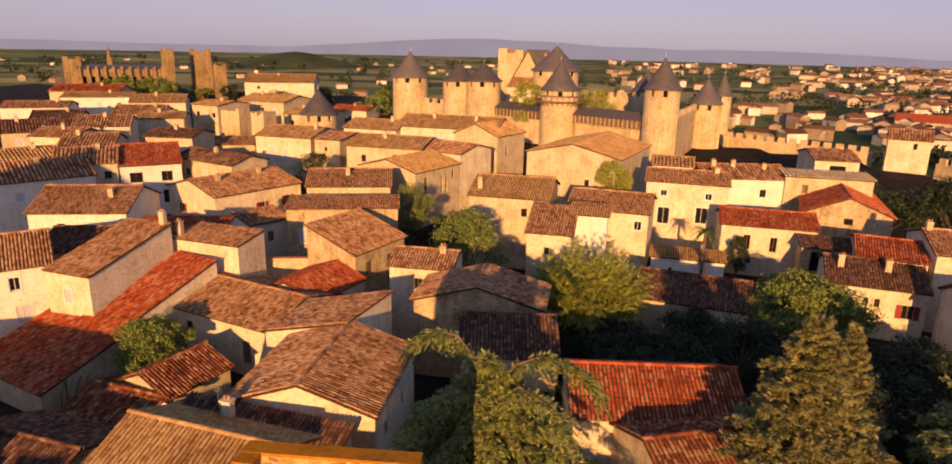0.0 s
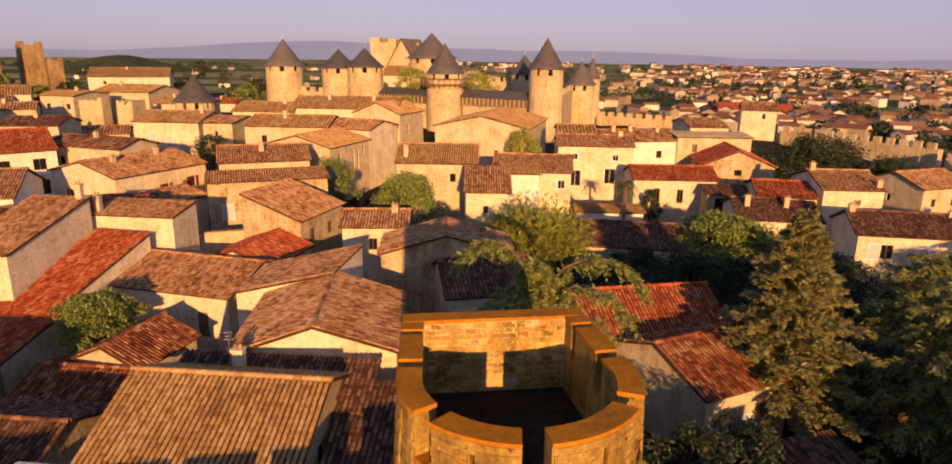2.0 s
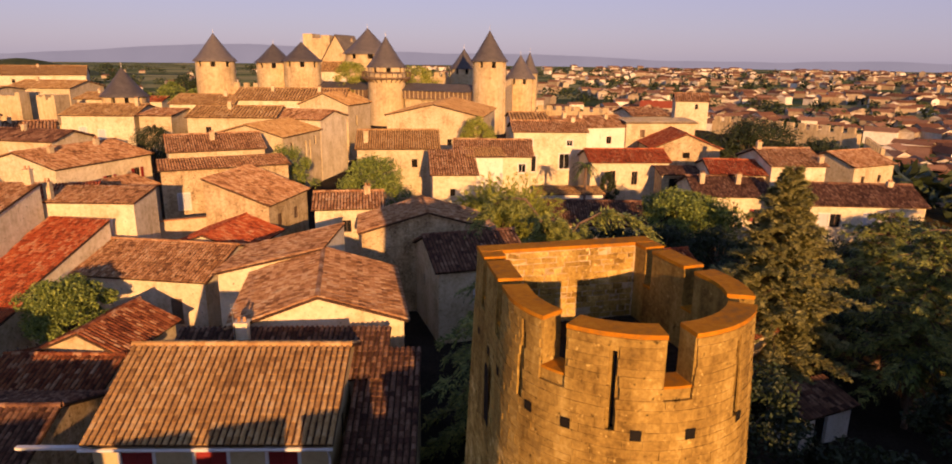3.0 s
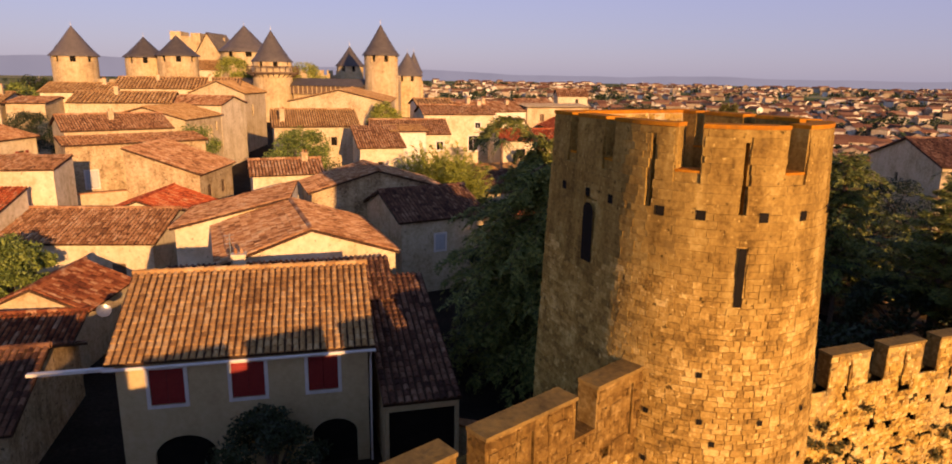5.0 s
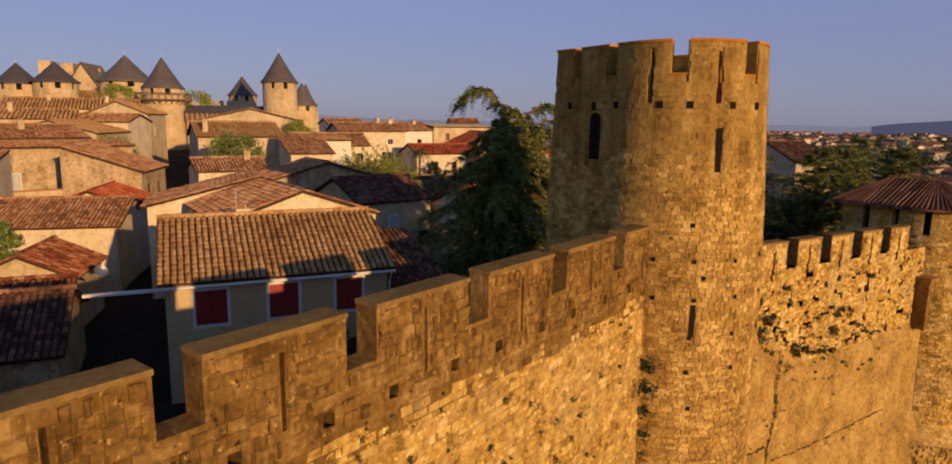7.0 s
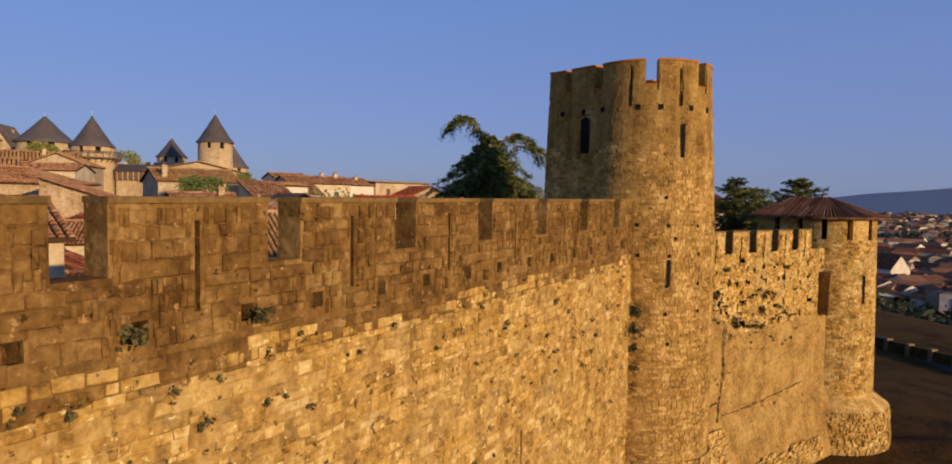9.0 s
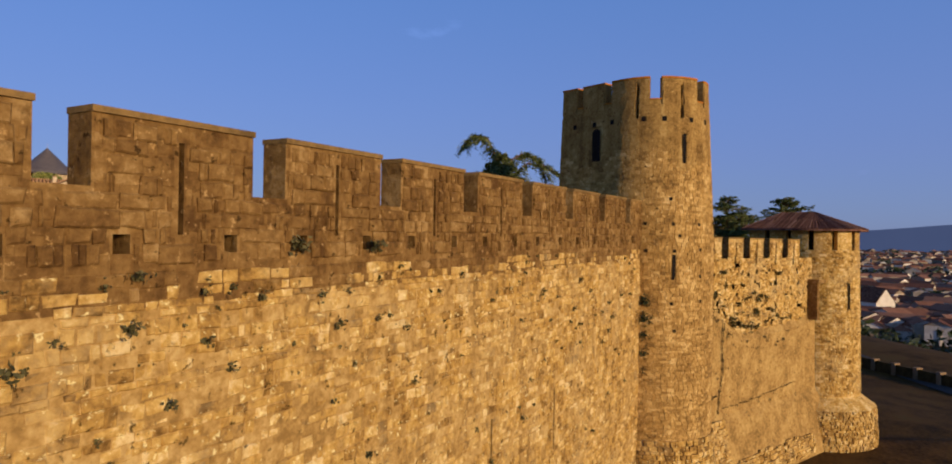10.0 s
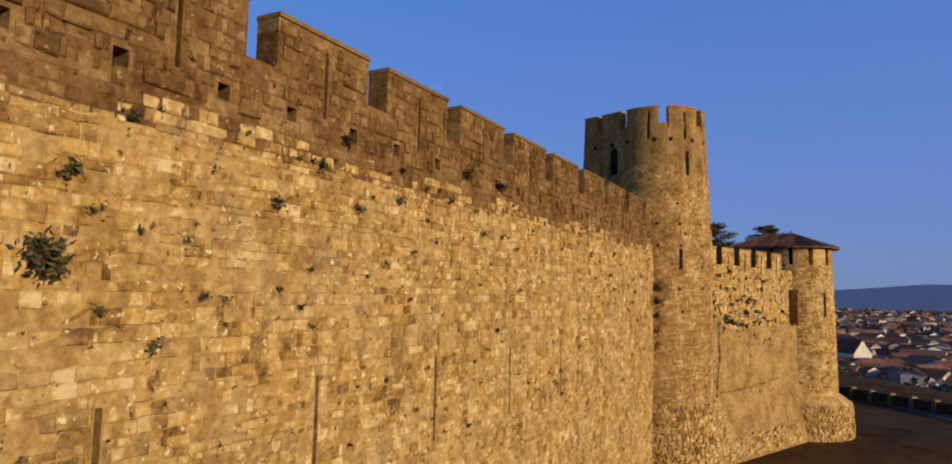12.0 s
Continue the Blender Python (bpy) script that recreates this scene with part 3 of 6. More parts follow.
def wall_skip(a, b, z0, z1):
    if z1 > 9.05 and not any(s - HALF <= a and b <= s + HALF for s in SLITS):
        return True
    if 8.3 < z1 and z0 < 9.9 and any(a < s + .06 and b > s - .06 for s in SLITS):
        return True
    if z1 > 8.08 and z0 < 8.36 and any(a < s + .14 and b > s - .14 for s in holes):
        return True
    return z1 > .4 and z0 < 2.7 and any(a < s + .06 and b > s - .06 for s in LOWSLITS)


flat = lambda s, z: (Vector((s, 0, z)), Vector((1, 0, 0)), Vector((0, -1, 0)))
rng = random.Random(3)
rubble, ash, own = Geo(), Geo(), []


def into(s, z):
    if -43 < s < -33 and 3.6 < z < 7.9 and len(own) < 300:
        own.append(Geo())
        return own[-1]
    return ash if z > 7.5 + .8 * noise.noise(Vector((s * .45, z * .8, 1))) else rubble


lay(flat, S0, .6, -8.2, 7.75, wall_skip, rng, (.13, .3), (.14, .52), (-.016, .045), into, .028, .006)
lay(flat, S0, .6, 7.75, 10.16, wall_skip, rng, (.22, .32), (.45, 1.15), (.0, .014), lambda s, z: ash, .014, .004)
lay(flat, S0, .6, 7.9, 10.1, lambda a, b, z0, z1: wall_skip(a - .03, b + .03, z0, z1) or rng.random() < .66, rng, (.22, .32), (.4, 1.0), (.03, .09), lambda s, z: ash, .035)
part("masonry", rubble, STONE, wall, "roughly coursed golden rubble", kind="stuff")
part("parapet_masonry", ash, ASHLAR, wall, "brown rusticated parapet stones", kind="stuff")
for k in own:
    part("stone", k, STONE, wall)

# ---- the horseshoe tower ----
TX, TY, BACK = -5.72, 13.3, 4.2
TAPER = .07      # the flat sides draw together towards the back


def horseshoe(cx, cy, back, radius, s):
    """A point of a horseshoe plan at length s from its back left corner, with direction and outward normal."""
    if s < back:
        return Vector((cx - radius + TAPER * (back - s), cy + back - s, 0)), Vector((-TAPER, -1, 0)).normalized(), Vector((-1, TAPER, 0)).normalized()
    a = (s - back) / radius
    if a < math.pi:
        c, k = math.cos(math.pi + a), math.sin(math.pi + a)
        return Vector((cx + radius * c, cy + radius * k, 0)), Vector((-k, c, 0)), Vector((c, k, 0))
    d = s - back - math.pi * radius
    return Vector((cx + radius - TAPER * d, cy + d, 0)), Vector((-TAPER, 1, 0)).normalized(), Vector((1, TAPER, 0)).normalized()


def tower_radius(z):
    return 3.0 + .42 * max(0, min(1, (17 - z) / 9))


def ring(g, cx, cy, back, levels, n=44, lid=True):
    """A solid horseshoe body; levels of (radius, z)."""
    k = len(g.v)
    for r, z in levels:
        tot = 2 * back + math.pi * r
        for i in range(n + 1):
            p = horseshoe(cx, cy, back, r, tot * i / n)[0]
            g.v.append((p.x, p.y, z))
    m = n + 1
    for j in range(len(levels) - 1):
        for i in range(m):
            q = (i + 1) % m
            g.f.append((k + j * m + i, k + j * m + q, k + (j + 1) * m + q, k + (j + 1) * m + i))
    if lid:
        g.f.append(tuple(range(k + (len(levels) - 1) * m, k + len(levels) * m)))


def arc_block(g, cx, cy, back, r0, r1, s0, s1, z0, z1, rref, n=8):
    """A curved block between two radii, s counted at rref."""
    pts = []
    for i in range(n + 1):
        s = s0 + (s1 - s0) * i / n
        p, _, nn = horseshoe(cx, cy, back, rref, s)
        pts.append((p + nn * (r1 - rref), p + nn * (r0 - rref)))
    k = len(g.v)
    for o, i in pts:
        g.v += [(o.x, o.y, z0), (o.x, o.y, z1), (i.x, i.y, z1), (i.x, i.y, z0)]
    for i in range(n):
        a, b = k + 4 * i, k + 4 * i + 4
        for c in range(4):
            d = (c + 1) % 4
            g.f.append((a + c, b + c, b + d, a + d))
    g.f += [(k, k + 1, k + 2, k + 3), (k + 4 * n + 3, k + 4 * n + 2, k + 4 * n + 1, k + 4 * n)]


tower = thing("horseshoe_tower", "tall horseshoe tower of golden sandstone with an open crenellated top", "tower", pose(0, 0, 0))
g = Geo()
ring(g, TX, TY, BACK, [(3.40, -9), (3.40, 6)] + [(tower_radius(z) - .02, z) for z in (8, 11, 14.55)])
part("core", g, TOWERSTONE, tower)
g = Geo()
ring(g, TX, TY, BACK, [(4.15, -9.5), (3.68, -4.5), (3.48, -2.6), (3.4, -1.9)])
part("rock_foot", g, ROCK, tower, "rough rocky foot of the tower")
g = Geo()
lay(lambda s, z: ((lambda q: (q[0] + q[2] * (.36 + (-1.9 - z) * .12) + UP * z, q[1], q[2]))(horseshoe(TX, TY, BACK, 3.1, s))), 0, 2 * BACK + math.pi * 3.1, -8.6, -1.9, lambda *q: rng.random() < .1, rng, (.12, .24), (.16, .5), (-.01, .06), lambda s, z: g, .012, .0)
part("foot_masonry", g, STONE, tower, kind="stuff")
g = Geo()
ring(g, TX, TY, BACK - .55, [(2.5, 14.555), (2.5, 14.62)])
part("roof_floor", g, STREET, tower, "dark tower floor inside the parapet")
g = Geo()
g.box(TX - .35, TX + .35, 13.0, 13.25, 14.62, 14.66)
part("hatch", g, OPENING_SHADE, tower)
ang = lambda a: BACK + radians(a - 180) * 3.1
TOT = 2 * BACK + math.pi * 3.1
CUTS = [(0, 1.1), (1.45, 3.0), (3.45, ang(208)), (ang(219.6), ang(260.1)), (ang(272), ang(322)), (ang(334), TOT - 3.45), (TOT - 3.0, TOT - 1.45), (TOT - 1.1, TOT)]
SLOTS = [ang(196), ang(240), ang(297)]
GAPS = [(CUTS[i][1], CUTS[i + 1][0]) for i in range(len(CUTS) - 1)]
for a, b in CUTS:
    g = Geo()
    cut = [s for s in SLOTS if a < s < b]
    if cut:
        s = cut[0]
        arc_block(g, TX, TY, BACK, 2.42, 2.99, a, s - .05, 14.5, 16.6, 3.1)
        arc_block(g, TX, TY, BACK, 2.42, 2.99, s + .05, b, 14.5, 16.6, 3.1)
        arc_block(g, TX, TY, BACK, 2.42, 2.99, a, b, 16.6, 16.92, 3.1, 16)
    else:
        arc_block(g, TX, TY, BACK, 2.42, 2.99, a, b, 14.5, 16.92, 3.1, 10)
    mer = part("merlon", g, SMOOTH, tower)
    g = Geo()
    arc_block(g, TX, TY, BACK, 2.39, 3.03, a, b, 16.92, 17.02, 3.1, 14)
    part("coping", g, LICHEN, mer, "orange lichened coping")
for a, b in GAPS:
    g = Geo()
    arc_block(g, TX, TY, BACK, 2.42, 2.99, a, b, 14.5, 15.8, 3.1, 4)
    sill = part("parapet", g, SMOOTH, tower)
    g = Geo()
    arc_block(g, TX, TY, BACK, 2.4, 3.02, a, b, 15.8, 15.86, 3.1, 4)
    part("sill", g, LICHEN, sill, "orange lichened sill")
g = Geo()
g.box(TX - 2.69, TX + 2.69, TY + BACK - .55, TY + BACK, 14.3, 16.92)
g.box(TX - 2.7, TX + 2.7, TY + BACK - .01, TY + BACK, -9, 14.3)
back_wall = part("back_wall", g, RUBBLE, tower)
g = Geo()
g.box(TX - 2.74, TX + 2.74, TY + BACK - .58, TY + BACK + .03, 16.924, 17.03)
part("coping", g, LICHEN, back_wall, "orange lichened coping")
g = Geo()
lay(lambda s, z: (Vector((s, TY + BACK - .55, z)), Vector((1, 0, 0)), Vector((0, -1, 0))), TX - 2.12, TX + 2.12, 14.65, 16.9, lambda *q: False, rng, (.16, .24), (.25, .5), (.0, .025), lambda s, z: g)
part("inner_masonry", g, TOWERSTONE, tower, kind="stuff")
SOCK = [ang(k) for k in (203, 222, 250, 272, 300, 330)] + [1.0, 2.4, 3.6]
WINS = [(ang(241.5), 12.45, 14.0, .1), (ang(231), 6.5, 7.7, .09), (2.6, 12.7, 14.5, .28)]


def tower_skip(a, b, z0, z1):
    if z1 > 15.8 and any(a < q and b > p for p, q in GAPS):
        return True
    if z1 > 14.95 and z0 < 16.6 and any(a < s + .06 and b > s - .06 for s in SLOTS):
        return True
    return any(z1 > p and z0 < q and a < s + w and b > s - w for s, p, q, w in WINS)


def tower_face(s, z):
    p, u, n = horseshoe(TX, TY, BACK, 3.1, s)
    return p + n * (tower_radius(z) - 3.1) + UP * z, u, n


g, g2 = Geo(), Geo()
mixed = lambda s, z: g2 if z > 12.6 + 1.6 * noise.noise(Vector((s * .6, z * .9, 2))) else g
lay(tower_face, 0, TOT, 5.2, 13.2, tower_skip, rng, (.11, .2), (.16, .4), (.0, .018), mixed, .008, .0)
lay(tower_face, 0, TOT, 13.2, 16.9, tower_skip, rng, (.16, .28), (.2, .6), (.0, .008), mixed, .004, .0)
lay(tower_face, 0, TOT, -1.9, 5.2, tower_skip, rng, (.1, .17), (.18, .42), (.0, .014), lambda s, z: g, .008, .0)
part("masonry", g, TOWERSTONE, tower, "rough coursed golden stones", kind="stuff")
part("parapet_masonry", g2, SMOOTH, tower, "smooth squared stones", kind="stuff")
# slits and window are flat dark sheets that paint their shaded depth
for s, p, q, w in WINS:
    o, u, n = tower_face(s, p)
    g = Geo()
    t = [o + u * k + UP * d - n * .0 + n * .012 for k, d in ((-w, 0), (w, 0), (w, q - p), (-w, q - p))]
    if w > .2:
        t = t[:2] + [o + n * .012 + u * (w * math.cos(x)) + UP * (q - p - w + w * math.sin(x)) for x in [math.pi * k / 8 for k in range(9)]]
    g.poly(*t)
    part("arrow_slit" if w < .2 else "arched_window", g, OPENING_SHADE, tower)
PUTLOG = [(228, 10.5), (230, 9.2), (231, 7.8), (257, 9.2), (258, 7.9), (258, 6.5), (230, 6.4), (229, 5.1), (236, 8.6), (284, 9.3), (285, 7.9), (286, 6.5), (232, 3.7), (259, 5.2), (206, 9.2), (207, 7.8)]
# beam holes are sheets of the same painted shade
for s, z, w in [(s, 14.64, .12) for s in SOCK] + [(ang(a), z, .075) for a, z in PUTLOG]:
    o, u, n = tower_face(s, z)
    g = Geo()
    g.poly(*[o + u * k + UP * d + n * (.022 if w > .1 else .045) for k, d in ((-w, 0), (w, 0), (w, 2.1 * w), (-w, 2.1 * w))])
    part("beam_hole", g, OPENING_SHADE, tower)

# ---- the second wall and the roofed tower ----
a0, b0 = Vector((-2.9, 13.32, 0)), Vector((15.4, 11.42, 0))
WL = (b0 - a0).length
spin = math.degrees(math.atan2(b0.y - a0.y, b0.x - a0.x))
wall2 = thing("wall_south", "lower crenellated curtain wall with pitted weathered masonry", "wall", Matrix.Translation(a0) @ pose(0, 0, 0, 0, 0, spin), kind="structure")
# core coloured dark so that gaps in the facing look shaded
g = Geo()
g.box(0, WL, .55, 2.0, -9, 7.4)
part("core", g, DARKSTONE_SHADE, wall2, "wall core painted dark for the shade in the facing's holes")
ledge = lambda s: 4.1 - 1.75 * max(0, min(1, (s - 4.4) / 3.4)) + .06 * max(0, s - 9)
foot = Geo()
k = len(foot.v)
prof = [(-1.6, -9), (-1.2, -6.4), (-.55, -3.2), (-.28, -2.7), (-.2, 1.9), (.1, 2.35)]   # the last two follow the ledge
for i in range(73):
    s = WL * i / 72
    for yy, zz in prof:
        zz += ledge(s) - 2.4 if zz > 0 else 0
        foot.v.append((s, yy + .05 * noise.noise(Vector((s * .7, zz, 0))), zz + (.3 * noise.noise(Vector((s * .9, 5, 0))) if -6 < zz < 5 else 0)))
for i in range(72):
    for j in range(len(prof) - 1):
        q = i * len(prof) + j
        foot.f.append((q, q + len(prof), q + len(prof) + 1, q + 1))
part("foot", foot, surface("old_footing", [(.21, .13, .034), (.38, .24, .066), (.52, .36, .11)], grain=5, patch=.8, bump=.9, streak=.12, stain=(.20, .13, .048), pits=.035, flecks=.04, spread=.12), wall2, "smooth battered footing with a ragged ledge", smooth=False)
um, tm = Geo(), Geo()
um.box(-.95, -.04, 0, .55, 7.4, 8.62), um.box(.04, .95, 0, .55, 7.4, 8.62)
um.box(-.04, .04, 0, .55, 8.3, 8.62)
tm.box(-.97, .97, -.04, .58, 8.62, 8.71)
um, tm = um.mesh("merlon"), tm.mesh("coping")
MER2 = [4.45 + 2.72 * k for k in range(-1, 5)]
for s in MER2:
    mer = part("merlon", um, ASHLAR, wall2, "", pose(s, .06, 0))
    part("coping", tm, COPING, mer)


def skip2(a, b, z0, z1):
    if z1 > 7.42 and not any(s - .95 <= a and b <= s + .95 for s in MER2):
        return True
    if z1 > 6.9 and z0 < 8.3 and any(a < s + .05 and b > s - .05 for s in MER2):
        return True
    return z1 < 7 and noise.noise(Vector((a * 2.1, z0 * 2.3, 9))) > .29 - .08 * max(0, 7 - a) / 7 - .2 * math.exp(-((z0 - ledge(a) - .3) / .35) ** 2)


g = Geo()
lay(lambda s, z: (Vector((s, .06 if z > 7.3 else .1, z)), Vector((1, 0, 0)), Vector((0, -1, 0))), 0, WL, 2.2, 8.6, skip2, rng, (.1, .2), (.14, .4), (.0, .05), lambda s, z: g, .012, -.012)
part("masonry", g, STONE, wall2, "pitted rubble with missing stones", kind="stuff")
# settlement cracks and lost stones in the smooth footing, flat sheets painted as shade
for path_, most_ in (([(5.2, 3.2), (5.0, 1.9), (5.15, .2), (4.7, -1.5), (4.6, -2.6)], .13), ([(.6, -2.0), (2.6, -1.5), (4.6, -1.4)], .1), ([(5.0, -2.3), (8.0, -2.25), (11.5, -2.0), (15.2, -1.7)], .06)):
    g = Geo()
    last = None
    for (s0_, z0_), (s1_, z1_) in zip(path_, path_[1:]):
        for i in range(22):
            f = i / 22
            p = Vector((s0_ + (s1_ - s0_) * f + rng.gauss(0, .05), -.32, z0_ + (z1_ - z0_) * f + rng.gauss(0, .05)))
            w = most_ * (.18 + .82 * rng.random() ** 2)
            side = Vector((w, 0, 0)) if abs(z1_ - z0_) > abs(s1_ - s0_) else Vector((0, 0, w))
            if last:
                g.poly(last[0] - last[1], last[0] + last[1], p + side, p - side)
            last = (p, side)
    part("crack", g, DARKSTONE_SHADE, wall2, "dark ragged settlement crack")
for k in range(70):
    s = rng.uniform(.4, WL - 2.6)
    z = ledge(s) - abs(rng.gauss(0, .5)) - .35 if k < 40 else rng.uniform(-2.6, 2)
    w = rng.uniform(.04, .13) * (1 if k < 40 else .6)
    g = Geo()
    g.poly(*[(s + w * rng.uniform(.6, 1.3) * math.cos(q), -.3, z + w * rng.uniform(.5, 1.2) * math.sin(q)) for q in [math.tau * i / 7 for i in range(7)]])
    part("lost_stone", g, DARKSTONE_SHADE, wall2)
g = Geo()
lay(lambda s, z: (Vector((s, -.5 - .22 * max(0, -2.7 - z), z)), Vector((1, 0, 0)), Vector((0, -1, 0))), 0, WL - 2.2, -6.9, -2.9, lambda a, b, z0, z1: rng.random() < .14 or (a > 4.8 and z0 > -5.6 + .5 * noise.noise(Vector((a, 3, 0)))), rng, (.11, .22), (.16, .5), (-.02, .09), lambda s, z: g, .012, .0)
part("ledge_stones", g, STONE, wall2, "ragged ledge of rough stones", kind="stuff")

UX, UY = 18.6, 12.3
t2 = thing("roofed_tower", "round wall tower with a low tiled roof and battered foot", "tower", pose(0, 0, 0))
g = Geo()
ring(g, UX, UY, 4.4, [(4.66, -9.5), (4.41, -4.2), (3.34, -3.4), (3.21, 2.3), (3.2, 2.5), (3.1, 7.9)])
part("core", g, STONE, t2)
g = Geo()
tot2 = 2 * 4.4 + math.pi * 3.1
rad2 = lambda z: 3.14 + (.22 * (1 - (z + 3.4) / 12) if z > -3.4 else 1.36)
lay(lambda s, z: ((lambda q: (q[0] + q[2] * (rad2(z) - 3.1) + UP * z, q[1], q[2]))(horseshoe(UX, UY, 4.4, 3.1, s))), 0, tot2, -3.3, 7.9, lambda *q: False, rng, (.13, .22), (.2, .45), (.0, .022), lambda s, z: g, .012, .0)
part("masonry", g, STONE, t2, kind="stuff")
g = Geo()
lay(lambda s, z: ((lambda q: (q[0] + q[2] * (1.33 + (-4.2 - z) * .05) + UP * z, q[1], q[2]))(horseshoe(UX, UY, 4.4, 3.1, s))), 0, tot2, -8.6, -4.2, lambda *q: rng.random() < .08, rng, (.14, .26), (.16, .45), (-.01, .08), lambda s, z: g, .012, .0)
part("foot_masonry", g, STONE, t2, "rough stones of the battered foot", kind="stuff")
g = Geo()
tot2b = 2 * 4.4 + math.pi * 3.1
bites = [tot2b * k / 11 for k in range(12)]
for a, b in zip(bites, bites[1:]):
    g = Geo()
    arc_block(g, UX, UY, 4.4, 2.6, 3.14, a + .2, b - .2, 7.9, 9.45, 3.1, 3)
    part("pier", g, STONE, t2)
# dark infill paints the shade between the piers
g = Geo()
ring(g, UX, UY, 4.4, [(2.5, 7.9), (2.5, 9.4)])
part("inner_room", g, OPENING_SHADE, t2)
# flat dark sheets paint the shade of the arrow slits
for a, z, h in ((244, 3.4, 2.0), (290, 3.6, 1.8), (250, 8.0, 0)):
    if h:
        p, u, n = horseshoe(UX, UY, 4.4, 3.1, 4.4 + radians(a - 180) * 3.1)
        g = Geo()
        q = p + n * (rad2(z) - 3.1 + .05)
        g.poly(*[q + u * k + UP * d for k, d in ((-.1, z), (.1, z), (.1, z + h), (-.1, z + h))])
        part("arrow_slit", g, OPENING_SHADE, t2)
roof = Geo()
n = 40
tot3 = 2 * 4.7 + math.pi * 3.75
eave = [horseshoe(UX, UY, 4.7, 3.75, tot3 * i / n)[0] for i in range(n + 1)]
r0, r1 = Vector((UX, UY + .1, 10.95)), Vector((UX, UY + 2.6, 10.95))
near = lambda p: r0 if p.y < UY + .1 else (r1 if p.y > UY + 2.6 else Vector((UX, p.y, 10.95)))
for i in range(n + 1):
    p, q = eave[i], eave[(i + 1) % (n + 1)]
    a, b = near(p), near(q)
    roof.poly(Vector((p.x, p.y, 9.5)), Vector((q.x, q.y, 9.5)), b, a)
    roof.poly(Vector((p.x, p.y, 9.4)), Vector((q.x, q.y, 9.4)), Vector((q.x, q.y, 9.5)), Vector((p.x, p.y, 9.5)))
    m = max(1, int((q - p).length / .22)) if i < n else 26
    for c in range(m):
        f = (c + .5) / m
        e, t = p.lerp(q, f), a.lerp(b, f)
        e.z = 9.53
        roof.tube(e, e.lerp(t + UP * .05, .5), .075, .06, 6), roof.tube(e.lerp(t + UP * .05, .5), t + UP * .05, .06, .03, 6)
part("roof", roof, TILE_DARK, t2, "low tiled roof")
box = thing("stone_box", "small projecting stone box machicolation on the wall", "turret", pose(15.4, 10.95, 0, 0, 0, spin))
g = Geo()
g.box(-.75, -.45, -.2, .9, 2.6, 5.4), g.box(.45, .75, -.2, .9, 2.6, 5.4), g.box(-.8, .8, -.3, 1.0, 5.4, 5.65), g.box(-.45, .45, .5, .9, 2.6, 5.4)
part("shell", g, ASHLAR, box)
g = Geo()
g.box(-.44, .44, .4, .49, 2.7, 5.39)
part("recess", g, OPENING_SHADE, box)

# weeds rooted in the curtain wall; scattered ones also stand for shaded pits
def tuft(o, n, size, rng, parent, mat):
    g = Geo()
    for _ in range(int((26 + 160 * max(0, size - .25)) * size / .3)):
        d = Vector((rng.gauss(0, .5), rng.gauss(0, .5), rng.gauss(-.05, .5))) + n * .6
        p = Vector(o) + d * size * rng.uniform(.1, .55)
        a = Vector((rng.gauss(0, 1), rng.gauss(0, 1), rng.gauss(0, 1))).normalized() * min(.07, size * .2)
        b = a.orthogonal().normalized() * min(.04, size * .12)
        g.poly(p - a, p - b, p + a, p + b)
    part("weed_tuft", g, mat, parent, "small green tuft for weeds and dark pits")


rng = random.Random(12)
for s, z, size in [(-29.9, 8.05, .55), (-27.6, 7.7, .4), (-25.1, 7.2, .35), (-24.2, 8.2, .6), (-21.8, 8.15, .6), (-29.4, 6.5, .4), (-27.7, 6.9, .4), (-32, 6.3, .5), (-30.7, 7.3, .45), (-36.5, 5.05, 1.0), (-36.4, 4.9, .8), (-36.1, 6.3, .5), (-33.6, 4.4, .35), (-31.2, 4.2, .35), (-30.9, 5.0, .3), (-27.0, 5.6, .35), (-34.6, 3.6, .4), (-23, 6.4, .3), (-20.5, 6.1, .3), (-19, 6.9, .3), (-16, 6.4, .3), (-14, 5.6, .3), (-12.3, 6.3, .3), (-26.4, 7.4, .35), (-37.9, 6.6, .5), (-39.3, 4.9, .45), (-35.2, 7.3, .4)]:
    tuft((s, -.06, z), Vector((0, -1, 0)), size * .75, rng, wall, TUFT)
# many small tufts, in part stand-ins for the shade in wall pits
for k in range(230):
    tuft((rng.uniform(-46, -1), -.03, 7.7 - 7.6 * rng.random() ** 1.5), Vector((0, -1, 0)), rng.uniform(.08, .27), rng, wall, TUFT)
for z, size in [(5.1, .9), (4.2, 1.0), (3.3, .8), (2.4, .7), (1.5, .5)]:
    tuft((.2, -.12, z), Vector((0, -1, 0)), size * .8, rng, wall, LEAF_DARK)
for k in range(60):
    s = rng.uniform(1.2, 14.5)
    tuft((s, -.05, ledge(s) + abs(rng.gauss(0, 1.1)) - .15), Vector((0, -1, 0)), rng.uniform(.12, .4) * (1.2 if s < 7 else .8), rng, wall2, TUFT)
for k in range(60):
    tuft((rng.uniform(1, 16.5), -.02, rng.uniform(2.2, 6.6) if k < 26 else rng.uniform(-3.4, -2.2)), Vector((0, -1, 0)), rng.uniform(.2, .5), rng, wall2, TUFT)

# ---- the castle ----
castle_group = "towers of the castle"


